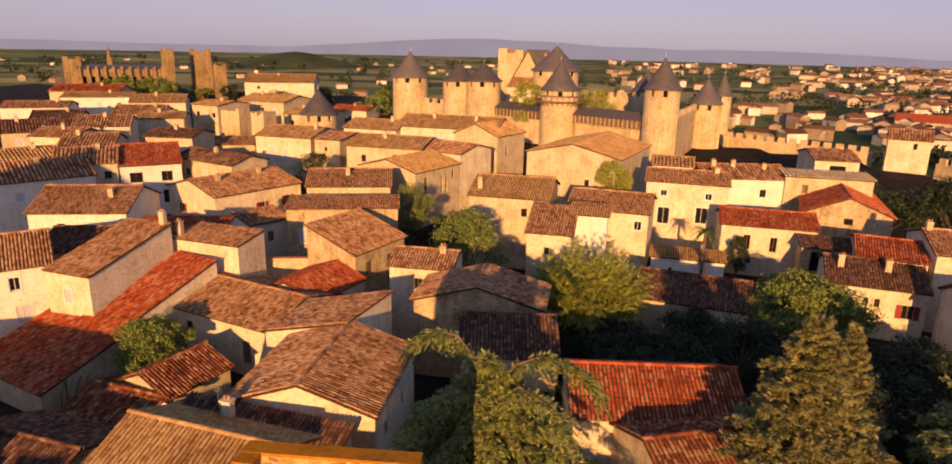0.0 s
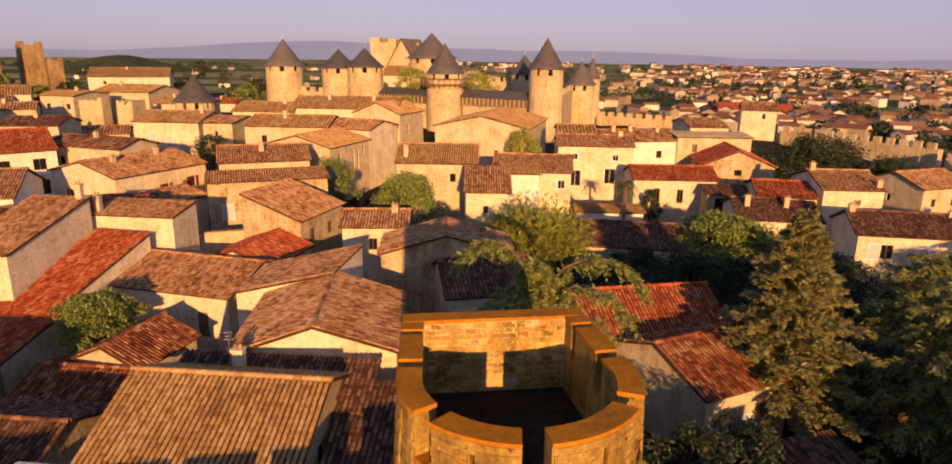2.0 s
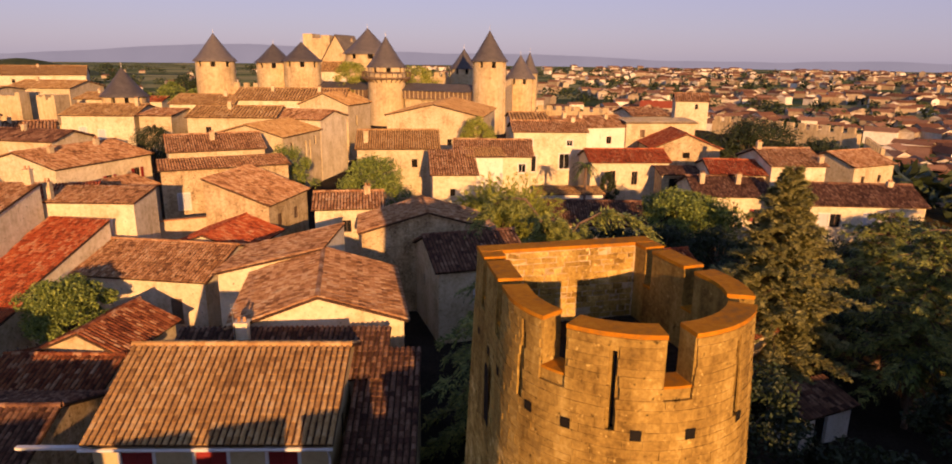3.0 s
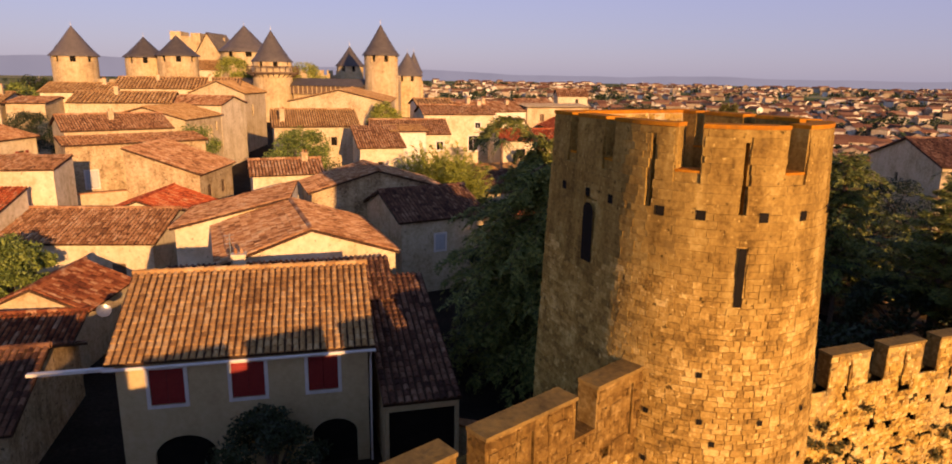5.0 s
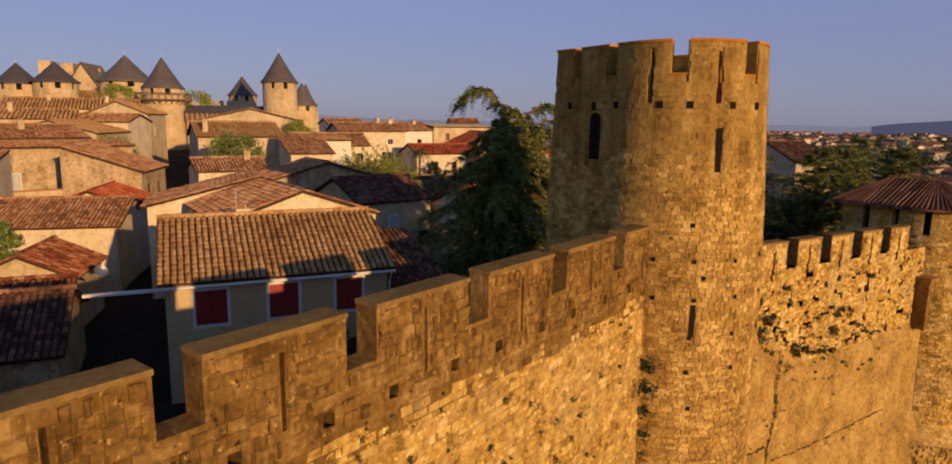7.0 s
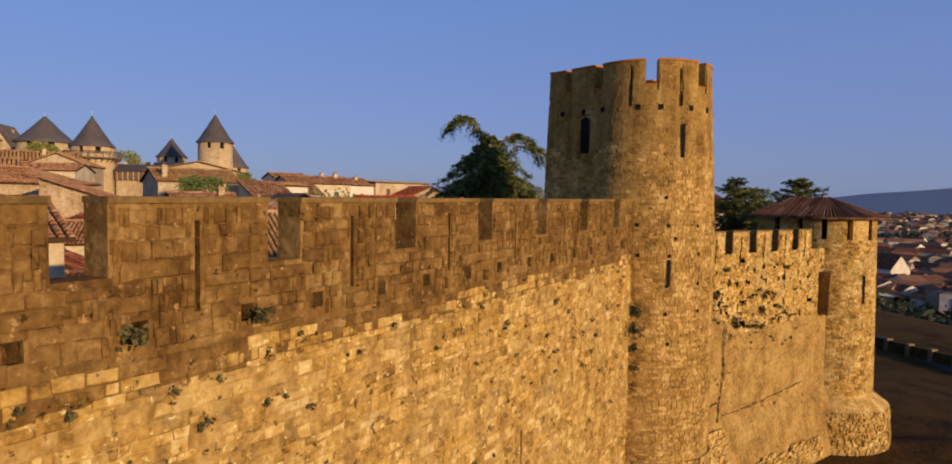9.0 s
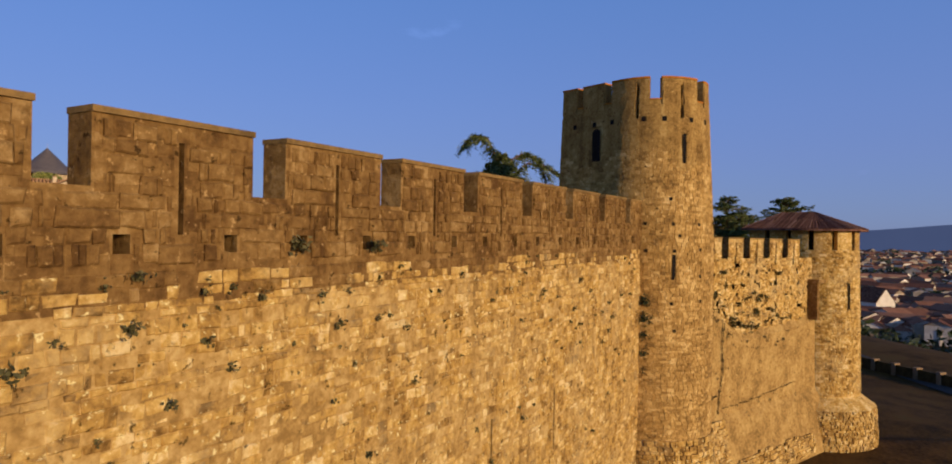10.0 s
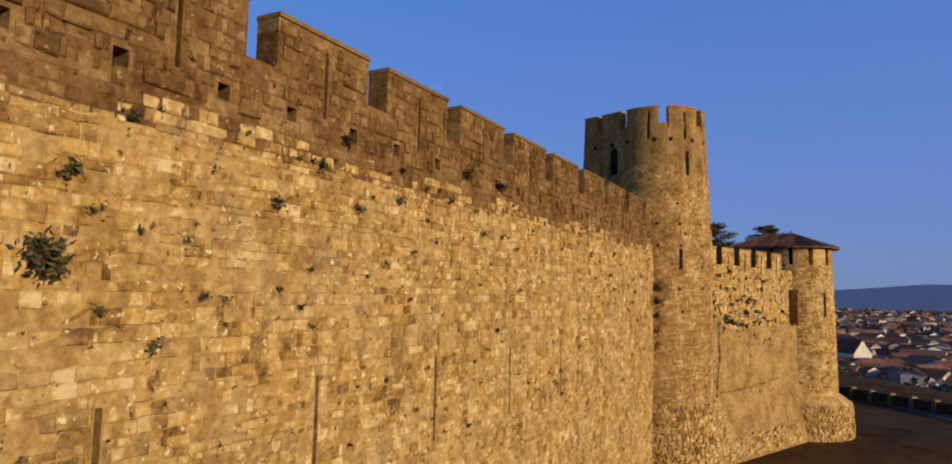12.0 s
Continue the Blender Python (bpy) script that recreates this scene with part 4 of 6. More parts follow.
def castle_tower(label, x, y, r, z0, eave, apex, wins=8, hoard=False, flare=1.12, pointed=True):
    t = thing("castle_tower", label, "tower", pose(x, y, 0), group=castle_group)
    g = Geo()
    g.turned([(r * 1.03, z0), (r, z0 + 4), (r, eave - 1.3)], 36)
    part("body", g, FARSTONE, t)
    # dark drum paints the shade behind the top openings
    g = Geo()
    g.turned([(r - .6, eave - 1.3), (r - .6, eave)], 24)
    part("inner_room", g, OPENING_SHADE, t)
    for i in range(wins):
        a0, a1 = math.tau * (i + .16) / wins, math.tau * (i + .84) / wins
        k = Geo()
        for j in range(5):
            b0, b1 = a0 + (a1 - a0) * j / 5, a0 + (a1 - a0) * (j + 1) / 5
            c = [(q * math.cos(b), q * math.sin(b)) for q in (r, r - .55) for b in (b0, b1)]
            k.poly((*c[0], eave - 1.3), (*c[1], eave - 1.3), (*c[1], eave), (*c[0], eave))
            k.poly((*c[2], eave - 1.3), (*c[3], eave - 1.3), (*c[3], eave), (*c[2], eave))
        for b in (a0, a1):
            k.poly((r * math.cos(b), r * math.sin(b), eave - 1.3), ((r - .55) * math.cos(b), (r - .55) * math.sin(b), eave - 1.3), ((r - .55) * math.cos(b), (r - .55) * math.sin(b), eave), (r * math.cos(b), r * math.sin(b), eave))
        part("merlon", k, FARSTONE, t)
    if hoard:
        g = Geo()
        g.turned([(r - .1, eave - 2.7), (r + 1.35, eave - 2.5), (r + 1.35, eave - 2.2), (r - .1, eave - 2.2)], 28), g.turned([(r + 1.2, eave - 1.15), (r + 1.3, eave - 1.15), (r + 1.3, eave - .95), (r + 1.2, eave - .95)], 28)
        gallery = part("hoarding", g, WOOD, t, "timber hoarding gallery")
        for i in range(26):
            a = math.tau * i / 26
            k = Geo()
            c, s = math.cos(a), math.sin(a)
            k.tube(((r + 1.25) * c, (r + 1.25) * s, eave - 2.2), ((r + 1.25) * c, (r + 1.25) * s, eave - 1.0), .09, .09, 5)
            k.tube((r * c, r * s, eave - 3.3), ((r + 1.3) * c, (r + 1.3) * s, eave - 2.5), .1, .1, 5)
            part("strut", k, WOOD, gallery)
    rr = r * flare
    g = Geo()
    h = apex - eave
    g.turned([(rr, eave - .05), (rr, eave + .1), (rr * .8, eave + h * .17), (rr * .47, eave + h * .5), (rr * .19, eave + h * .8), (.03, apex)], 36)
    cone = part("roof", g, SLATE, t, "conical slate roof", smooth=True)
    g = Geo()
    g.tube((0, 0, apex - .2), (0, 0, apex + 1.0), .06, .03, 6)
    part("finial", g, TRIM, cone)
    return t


castle_tower("round castle tower with slate cone, pale stone", -35.3, 187, 4.9, 4, 20.7, 27.7)
castle_tower("castle gate tower with slate cone", -20.2, 175.5, 4.3, 4, 20.6, 25.2)
castle_tower("castle gate tower with slate cone beside its twin", -13.5, 170.4, 4.4, 4, 21.0, 25.6)
castle_tower("castle tower with timber hoarding under its slate cone", 5.2, 156.2, 4.3, 4, 20.0, 26.8, 8, True, 1.05)
castle_tower("slim tall castle tower with pointed slate cone", 25.5, 140.7, 3.6, 4, 21.6, 28.0)
castle_tower("castle corner tower with slate cone", 40.2, 164.5, 3.6, 4, 17.3, 23.2)
castle_tower("small castle turret with slate cone", 48.5, 182, 2.3, 4, 18.2, 24.0, 6)
castle_tower("broad castle tower with tall slate cone behind trees", 5.2, 200, 6.6, 4, 23.0, 30.2)
castle_tower("castle turret with slate cone inside the ward", 27, 171, 3.4, 4, 19.5, 24.5)
castle_tower("round town tower with grey slate cone among roofs", -47, 142, 3.9, 4, 14.4, 19.8, 10)
# the tower at -67, -2 stays out of view, added to cast shade
castle_tower("unseen round tower with slate cone, added to shade houses", -67, -2, 6.4, -9, 24.5, 31)
castle_tower("far round tower with slate cone in the trees", -52, 262, 4.6, 4, 10.5, 14.5, 8)


def castle_wall(label, x0, y0, x1, y1, z0, z1, crenel=True, hoard=False):
    d = Vector((x1 - x0, y1 - y0, 0))
    t = thing("castle_wall", label, "wall", pose(x0, y0, 0, 0, 0, math.degrees(math.atan2(d.y, d.x))), group="castle walls")
    L = d.length
    g = Geo()
    g.box(0, L, 0, 1.8, z0, z1)
    part("curtain", g, FARSTONE, t)
    if crenel:
        n = max(2, int(L / 2.4))
        mm = Geo()
        mm.box(-.75, .75, 0, .6, z1, z1 + 1.2)
        mm = mm.mesh("merlon")
        for i in range(n):
            part("merlon", mm, FARSTONE, t, "", pose(L * (i + .5) / n, 0, 0))
    if hoard:
        g = Geo()
        g.box(0, L, -.9, -.8, z1 - .3, z1 + 1.5)
        g.box(0, L, -.9, 0, z1 - .4, z1 - .3)
        gal = part("hoarding", g, WOOD, t, "timber hoarding gallery")
        mm = Geo()
        mm.box(-.09, .09, -1.0, -.9, z1 - .6, z1 + 1.5)
        mm = mm.mesh("post")
        for i in range(int(L / 1.1)):
            part("post", mm, PLAIN, gal, "", pose(.55 + 1.1 * i, 0, 0))
        g = Geo()
        g.poly((0, -1.4, z1 + 1.45), (L, -1.4, z1 + 1.45), (L, 1.4, z1 + 3.0), (0, 1.4, z1 + 3.0))
        g.poly((0, -1.4, z1 + 1.35), (L, -1.4, z1 + 1.35), (L, -1.4, z1 + 1.45), (0, -1.4, z1 + 1.45))
        part("roof", g, SLATE, t, "dark lean-to roof over the gallery")


castle_wall("castle curtain beside the left tower", -31.5, 184, -24, 178.4, 4, 14.3)
castle_wall("castle curtain with roofed timber gallery", -9.6, 167.4, 1.5, 159, 4, 13.4, False, True)
castle_wall("castle curtain with long roofed timber gallery", 9, 153.2, 22.6, 142.9, 4, 13.6, False, True)
castle_wall("tall castle curtain between corner towers", 28.5, 138.4, 37.5, 162, 4, 16.2)
castle_wall("castle return wall of golden stone", 43.5, 162, 47, 180, 4, 15.0)
castle_wall("inner castle wall with crenellations", 12, 186, 27, 178, 6, 17.2)
castle_wall("far town wall lit by the sun", 47, 171, 72, 149, 2, 9.0)
castle_wall("shaded far town wall", 80, 139, 92, 108, -4, 8.6)
castle_wall("shaded town wall above the lower town", 92, 106, 80, 90, -4, 7.2)
castle_wall("castle gate block between its twin towers", -18, 173.5, -15.6, 171.8, 4, 20.4, False)
keep = thing("keep", "tall square castle keep of golden stone", "tower", pose(-9, 221, 0, 0, 0, -20), group=castle_group)
g = Geo()
g.box(-4.3, 4.3, 0, 8, 5, 27.6), g.box(-4.3, -1.2, 0, 8, 27.6, 29.0), g.box(1.6, 4.3, 0, 8, 27.6, 28.6)
part("body", g, FARSTONE, keep)
hall = house("castle hall with steep slate roof and pale gable", 2, 214, 62, 14, 6, 28.5, 19, 6, "gable", FARSTONE, SLATE, far=True, category="castle hall", name="castle_hall")
house("low castle lodging with orange tiled roof", -9, 203, -20, 12, 5, 20.5, 18.0, 6, "gable", CREAM, TILE_PALE, [("front", 3, 14, .9, 1.6, "grey"), ("front", 7, 14, .9, 1.6, "grey")], far=True)

# ---- the basilica and far ruins ----
bas = thing("basilica", "long gothic basilica of golden stone with buttresses", "church", pose(-152.5, 213, 0, 0, 0, 31))
g = Geo()
g.box(0, 27, 0, 14, 5, 19.5)
part("nave", g, OLDCHURCH, bas)
g = Geo()
g.poly((0, 0, 19.5), (27, 0, 19.5), (27, 7, 20.9), (0, 7, 20.9)), g.poly((0, 14, 19.5), (27, 14, 19.5), (27, 7, 20.9), (0, 7, 20.9))
part("roof", g, SLATE, bas)
mm, ww = Geo(), Geo()
mm.box(-.6, .6, -1.6, -.01, 5, 17.2), mm.box(-.4, .4, -.9, -.01, 17.2, 20.4)
# dark sheets on the wall paint the shade of the tall windows
ww.box(-.45, .45, -.05, -.005, 9, 17)
mm, ww = mm.mesh("buttress"), ww.mesh("tall_window")
for i in range(11):
    part("buttress", mm, OLDCHURCH, bas, "", pose(1 + 2.5 * i, 0, 0))
    if i < 10:
        part("tall_window", ww, OPENING_SHADE, bas, "", pose(2.25 + 2.5 * i, 0, 0))
for x, y, w, z, lab in ((26, -1, 4.0, 26.0, "square bell tower"), (36, 10, 7, 25.4, "broad transept tower"), (43, 4, 4.4, 20.8, "low square tower"), (-4, 4, 5.5, 22.6, "western tower"), (9, 6, 1.6, 22.6, "slender stair turret")):
    g = Geo()
    g.box(x, x + w, y, y + w, 4, z)
    for cx in (x, x + w - w * .28):
        g.box(cx, cx + w * .28, y, y + w * .3, z, z + w * .14)
    part("church_tower", g, OLDCHURCH, bas, lab)
g = Geo()
g.tube((9.8, 6.8, 22.6), (9.8, 6.8, 27.4), .8, .03, 6)
part("spire", g, OLDCHURCH, bas)

# ---- the houses of the town, nearest first ----
H1 = house("beige rendered house with red shutters and tiled roof", -22.3, 25.9, -12.9, 9.5, 4.7, 9.25, 7.3, 1.8, "gable", PLAIN, TILE_PALE,
           [("front", 1.15, 5.35, 1.25, 1.5, "red"), ("front", 4.15, 5.38, 1.25, 1.5, "red"), ("front", 7.1, 5.4, 1.18, 1.5, "red"), ("front", 1.1, 1.85, 2.3, 2.1, "hole"), ("front", 7.2, 1.85, 1.8, 2.2, "hole"), ("right", 3.2, 5.2, .9, 1.4, "dark")], [], single=300)
g = Geo()
g.tube((-.3, -.42, 7.12), (9.8, -.42, 7.16), .07, .07, 8), g.tube((9.6, -.42, 7.1), (9.6, -.1, 6.6), .045, .045, 7), g.tube((9.6, -.1, 6.6), (9.6, -.1, 1.8), .045, .045, 7)
part("gutter", g, TRIM, H1, "white gutter and downpipe")
for x, w, zz in ((2.25, 1.15, 3.95), (8.1, .9, 4.05)):
    for k in (-1, 1):
        g = Geo()
        pts = [(x + k * w * math.cos(q), zz - w * .75 + w * .75 * math.sin(q)) for q in [math.pi / 2 * i / 8 for i in range(9)]]
        g.poly(*[(p, -.006, z) for p, z in pts], (x + k * w, -.006, zz + .02))
        g.poly(*[(p, .2, z) for p, z in pts], (x + k * w, .2, zz + .02))
        part("spandrel", g, PLAIN, H1)
E_ = house("house with a broad cream gable and long brown roof", -8.5, 33.4, 86.5, 9.3, 4.6, 9.85, 8.3, 2, "gable", CREAM, TILE, [], [], over=.25)
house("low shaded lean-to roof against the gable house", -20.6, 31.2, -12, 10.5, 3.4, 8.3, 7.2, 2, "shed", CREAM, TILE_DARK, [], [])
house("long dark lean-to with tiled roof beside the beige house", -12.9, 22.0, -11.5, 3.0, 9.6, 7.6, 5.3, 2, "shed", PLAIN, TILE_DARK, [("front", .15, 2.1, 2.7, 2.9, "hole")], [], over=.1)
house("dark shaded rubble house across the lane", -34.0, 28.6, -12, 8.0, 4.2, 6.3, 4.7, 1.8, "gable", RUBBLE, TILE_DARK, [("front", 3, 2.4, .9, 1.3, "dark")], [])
house("low red-tiled house in the shade", -24.4, 39.0, 68, 5.4, 2.6, 6.4, 5.2, 2, "gable", OCHRE, TILE_BROWN, [], [])
house("low house with faded red tiles", -31.5, 37.5, -14, 6.5, 3.0, 5.2, 4.2, 2, "gable", OCHRE, TILE_BROWN, [], [])
house("orange-brown tiled house with cream walls and wooden door", -32.0, 52.1, -22, 12.0, 4.7, 7.95, 6.6, 2, "gable", CREAM, TILE, [("front", 9.2, 3.2, .9, 2.0, "brown"), ("front", 2.6, 4.6, .8, 1.0, "dark")], [])
house("shed-roofed cream house with high gable side", -17.8, 50.6, -105, 6.5, 7.2, 10.0, 8.2, 2, "shed", CREAM, TILE, [], [])
house("tall house with a dentilled stone wall and tiled shed roof", -16.9, 60.2, 65, 8.0, 6.3, 11.4, 9.3, 2, "shed", RUBBLE, TILE, [], [])
house("small house with bright red tiled roof", -18.6, 53.1, 68, 7.0, 3.3, 8.3, 7.1, 2, "gable", CREAM, TILE_RED, [], [])
house("cream house with tiled roof above a shaded yard", -12.9, 57.4, -5, 5.8, 2.7, 10.3, 9.4, 2, "gable", CREAM, TILE, [], [(4.6, 2.2, .8)])
house("rubble-walled house with brown tiled roofs", -8.9, 56.5, -95, 5.8, 5.3, 10.3, 8.8, 2, "gable", RUBBLE, TILE, [("front", 2.5, 5.5, .7, .9, "hole")], [])
house("dark tiled house in the garden", -4.6, 43.4, 4, 6.9, 3.8, 9.2, 7.6, 2, "gable", OCHRE, TILE_DARK, [], [])
house("long house with bright red tiled roof", 3.2, 37.3, 3, 10.8, 3.8, 8.6, 6.9, 2, "gable", CREAM, TILE_RED, [("front", 4.6, 4.6, .9, 1.3, "frame"), ("front", 7.3, 4.6, .8, 1.2, "dark")], [])
house("low cottage with red-brown tiles beside the cedar", 8.3, 29.4, 18, 6.6, 4.2, 8.0, 6.5, 2, "gable", OCHRE, TILE_BROWN, [("front", .8, 4.4, .6, .8, "dark"), ("front", 2.6, 2.3, 1.6, 2.4, "grey")], [])
house("low garden shed with tiled roof", 11.5, 25.5, 10, 4.0, 2.2, 4.6, 4.0, 2, "shed", WHITE, TILE_DARK, [("front", 1.2, 2, 1.0, 1.7, "hole")], [])
house("long house with tiled shed roof and bright side wall", -41.0, 49.8, -14, 4.9, 9.4, 12.3, 10.0, 2, "shed", CREAM, TILE, [], [(4.4, 9.0, 1.3)], over=.15)
house("pale house wing with flat tiled roof behind the red roof", -34.4, 58.6, -14, 7.5, 4.0, 11.2, 10.6, 2, "shed", CREAM, TILE, [("front", 4.6, 7.4, .9, 1.8, "grey")], [(.4, .6, 1.5)], over=.1)
house("long low house with vivid red tiled roof", -37.4, 48.8, -23, 5.2, 9.8, 9.5, 6.3, 2, "shed", CREAM, TILE_RED, [], [], over=.1)
house("lower shaded wing with red tiled roof", -44.2, 44.0, -23, 10.2, 7.2, 6.2, 4.0, 2, "shed", OCHRE, TILE_RED, [], [], over=.1)
house("white house with small framed windows", -52.5, 42.0, 39, 14.4, 3.8, 12.2, 10.2, 2, "gable", WHITE, TILE, [("front", 11.2, 8.2, .8, 1.2, "frame"), ("front", 11.4, 5.2, 1.1, 1.6, "grey")], [])
house("white house with tiled roof catching the sun", -56.5, 67.4, 11, 10.6, 5.3, 12.0, 10.0, 2, "gable", WHITE, TILE, [("front", 3, 7.6, .9, 1.2, "dark")], [(8, 3, 1)])
house("flat rubble wing with ruined parapet", -40.5, 61.0, 10, 9.0, 5.0, 10.6, 10.2, 2, "shed", OCHRE, TILE_RED, [], [])
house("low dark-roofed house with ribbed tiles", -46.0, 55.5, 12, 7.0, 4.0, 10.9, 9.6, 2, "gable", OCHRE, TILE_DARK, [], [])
house("cream house with open red shutters", -39.0, 76.6, 57, 12.9, 5.6, 11.9, 10.5, 2, "gable", CREAM, TILE, [("front", 6.2, 7.6, .9, 1.3, "shutters"), ("front", 10.2, 7.9, .9, 1.3, "shutters"), ("left", 3, 7.4, .8, 1.2, "shutters")], [(3, 4, .8), (9.5, 4.6, .8)])
house("three-storey white house with dark windows", -59.5, 89.5, 33, 8.2, 6.4, 13.6, 11.4, 2, "gable", WHITE, TILE_RED, [("front", 1.2, 8.9, 1.7, 1.5, "dark"), ("front", 5.4, 8.9, 1.5, 1.5, "dark"), ("front", 1.2, 5.6, 1.8, 2, "dark"), ("front", 5.4, 5.6, 1.6, 2, "dark")], [])
house("small white outhouse with tiled lean-to roof", -31.6, 70.0, 54, 5.0, 3.8, 9.8, 9.0, 2, "shed", WHITE, TILE, [], [])
house("flat-topped rubble building above the yard", -27.6, 70.5, 12, 12.5, 5.0, 11.4, 11.0, 2, "shed", RUBBLE, TILE, [("front", 1.4, 7.0, 1.0, 1.6, "grey")], [])
house("stone house with a red doorway and tiled roof", -28.5, 80.0, 12, 10.5, 5.0, 12.9, 11.6, 2, "gable", OCHRE, TILE, [("front", 2.6, 9.6, .6, .9, "hole"), ("right", 1.2, 8.2, 1.4, 2.4, "red"), ("right", 5.2, 8.8, .7, 1.0, "hole")], [(5, 3, 1.0)])
house("tall stone house with arched window pairs", -16.4, 90.2, 62, 10.8, 5.2, 13.3, 11.9, 3, "gable", OCHRE, TILE_PALE, [("front", 2, 8.6, .7, 2.4, "dark"), ("front", 6, 8.0, .5, 2.8, "hole"), ("front", 7.2, 8.0, .5, 2.8, "hole"), ("front", 8.8, 10, .6, 1.2, "hole")], [])
house("stone gabled house with pale render", -7.6, 78.2, -8, 9.6, 5.0, 13.4, 11.8, 2, "gable", OCHRE, TILE_PALE, [("front", 6.4, 9.6, .7, 1.0, "hole"), ("front", 2.2, 7.0, .6, .9, "hole")], [(1.0, 1.5, 1.4)])
house("low steep tiled roof beside the stone gable", -.4, 68.2, -8, 4.7, 5.8, 12.0, 10.2, 2, "shed", CREAM, TILE, [], [])
house("pale blank-walled house end", 4.3, 71.6, -8, 4.0, 4.4, 11.9, 11.5, 2, "shed", WHITE, TILE_PALE, [], [])
house("house with plain brown tiled roof", 4.3, 79.0, -14, 9.6, 4.6, 12.0, 10.6, 2, "gable", CREAM, TILE, [("front", 8, 8.6, .9, 1.1, "frame")], [])
house("cream house with mullioned window and attic lights", 15.2, 89.2, -11, 10.4, 3.5, 13.4, 12.3, 2, "gable", CREAM, TILE, [("front", 1.9, 10.4, .85, .85, "frame"), ("front", 7.6, 10.3, .85, .85, "frame"), ("front", 1.7, 6.6, 1.6, 2.3, "frame"), ("front", 6.6, 7.0, 1.5, 2.2, "frame")], [(9.0, 3.2, .7)])
house("low house with orange tiled roof and cream wall", 22.9, 79.6, -10, 10.6, 3.4, 10.4, 9.2, 2, "gable", CREAM, TILE_RED, [("front", 2.6, 6.3, .8, 1.8, "dark"), ("front", 5.6, 6.2, .8, 1.8, "dark"), ("front", 9.2, 6.8, .4, .9, "hole")], [])
house("stone house with broad red roof and stone gable", 43.4, 81.5, 74, 15.5, 4.8, 12.2, 10.2, 2, "gable", RUBBLE, TILE_RED, [("left", 4.4, 8.9, 1.0, .8, "hole")], [])
house("small house with patchy red tiles", 33.6, 68.4, -20, 6.2, 4.2, 10.3, 9.2, 2, "gable", CREAM, TILE_RED, [], [])
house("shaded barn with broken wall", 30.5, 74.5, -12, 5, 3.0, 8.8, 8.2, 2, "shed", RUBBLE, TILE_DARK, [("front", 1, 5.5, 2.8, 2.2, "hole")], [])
house("house with tiled roof behind the fir", 39.8, 65.8, -11, 6.6, 4.6, 11.8, 10.4, 2, "gable", CREAM, TILE, [("front", 3.4, 8.6, .8, .7, "brown")], [(.3, 4.4, .9), (6.2, .6, .8)])
house("long house with ribbed dark roof and white shutters", 36.4, 55.1, -17, 11.6, 3.6, 9.7, 8.2, 2, "gable", CREAM, TILE_DARK, [("front", 2.2, 5.9, 1.1, 1.4, "dark"), ("front", 1.1, 5.9, .9, 1.4, "grey"), ("front", 5.6, 5.7, 1.5, 1.7, "grey")], [(.3, 3.4, .8), (9.4, 3.2, .6)])
house("house with ribbed dark roof and red shutters", 29.6, 64.9, -16, 8.6, 4.4, 8.9, 7.4, 2, "gable", CREAM, TILE_DARK, [("front", 3.2, 5.4, .5, .9, "dark"), ("front", 4.2, 5.4, .5, .9, "dark"), ("front", 6.6, 4.6, 1.0, 1.4, "shutters")], [(1.2, 2.6, 1.3), (5.4, 2.6, 1.2)])
house("long dark tiled outbuilding beside the bush", 10.6, 62.6, -16, 10.4, 4.6, 7.1, 5.6, 2, "gable", OCHRE, TILE_DARK, [("front", 6.0, 3.2, 1.2, 1.4, "hole")], [])
house("low walled terrace with white parapet", 14.0, 74.6, -10, 8.0, 4.0, 6.4, 6.2, 2, "shed", WHITE, TILE_PALE, [("front", 2, 3.5, .4, 1.6, "dark")], [])
house("farm building with sunlit end wall", 62.5, 77.0, 12, 9.0, 4.4, 9.4, 7.8, 2, "gable", OCHRE, TILE, [], [])
house("large house with sunlit blank wall and patched roof", 12.6, 97.5, 68, 18.5, 7.4, 15.3, 13.6, 3, "gable", OCHRE, TILE_PALE, [("left", 9.5, 9.2, .7, 1.0, "hole")], [])
house("pale house below the castle", 17.2, 97.0, -10, 5.6, 3.4, 14.0, 13.2, 3, "gable", WHITE, TILE_PALE, [], [], far=True)
house("row of white houses with brown roofs", 23.8, 92.6, 5, 11.8, 4.6, 13.5, 12.3, 3, "gable", WHITE, TILE, [("front", 2.4, 9.6, .9, 1.2, "grey"), ("front", 7.6, 9.8, .9, 1.1, "dark")], [(2, 3.6, 1.0), (4.8, 3.6, 1.0), (9, 3, .8)], far=True)
house("long low wall-house with flat ochre roof", 34.5, 93.0, -8, 11.0, 4.5, 13.2, 12.9, 3, "shed", OCHRE, OCHRE, [], [], far=True)
house("guardhouse with sunlit front by the town wall", 47.6, 116.5, -6, 7.0, 5.4, 13.0, 11.8, 3, "gable", CREAM, TILE, [("front", 2.4, 8.6, 2.6, 2.4, "hole")], [], far=True)
house("square house tower with tiled pyramid roof", 71.4, 141.5, -25, 7.4, 3.8, 14.6, 13.0, 1, "gable", CREAM, TILE, [("front", 4.4, 11.2, .7, 1.2, "hole"), ("left", 3.2, 11.4, .7, 1.2, "hole")], [], far=True, category="tower", name="square_tower")
house("long house below the castle with shuttered windows", -25.2, 119.4, -10, 18.6, 6.0, 16.6, 15.0, 4, "gable", CREAM, TILE_PALE, [("front", 5 + 2.0 * k, 11.8, 1.1, 1.9, "grey") for k in range(6)], [(6, 4, 1), (14, 4, 1)], far=True)
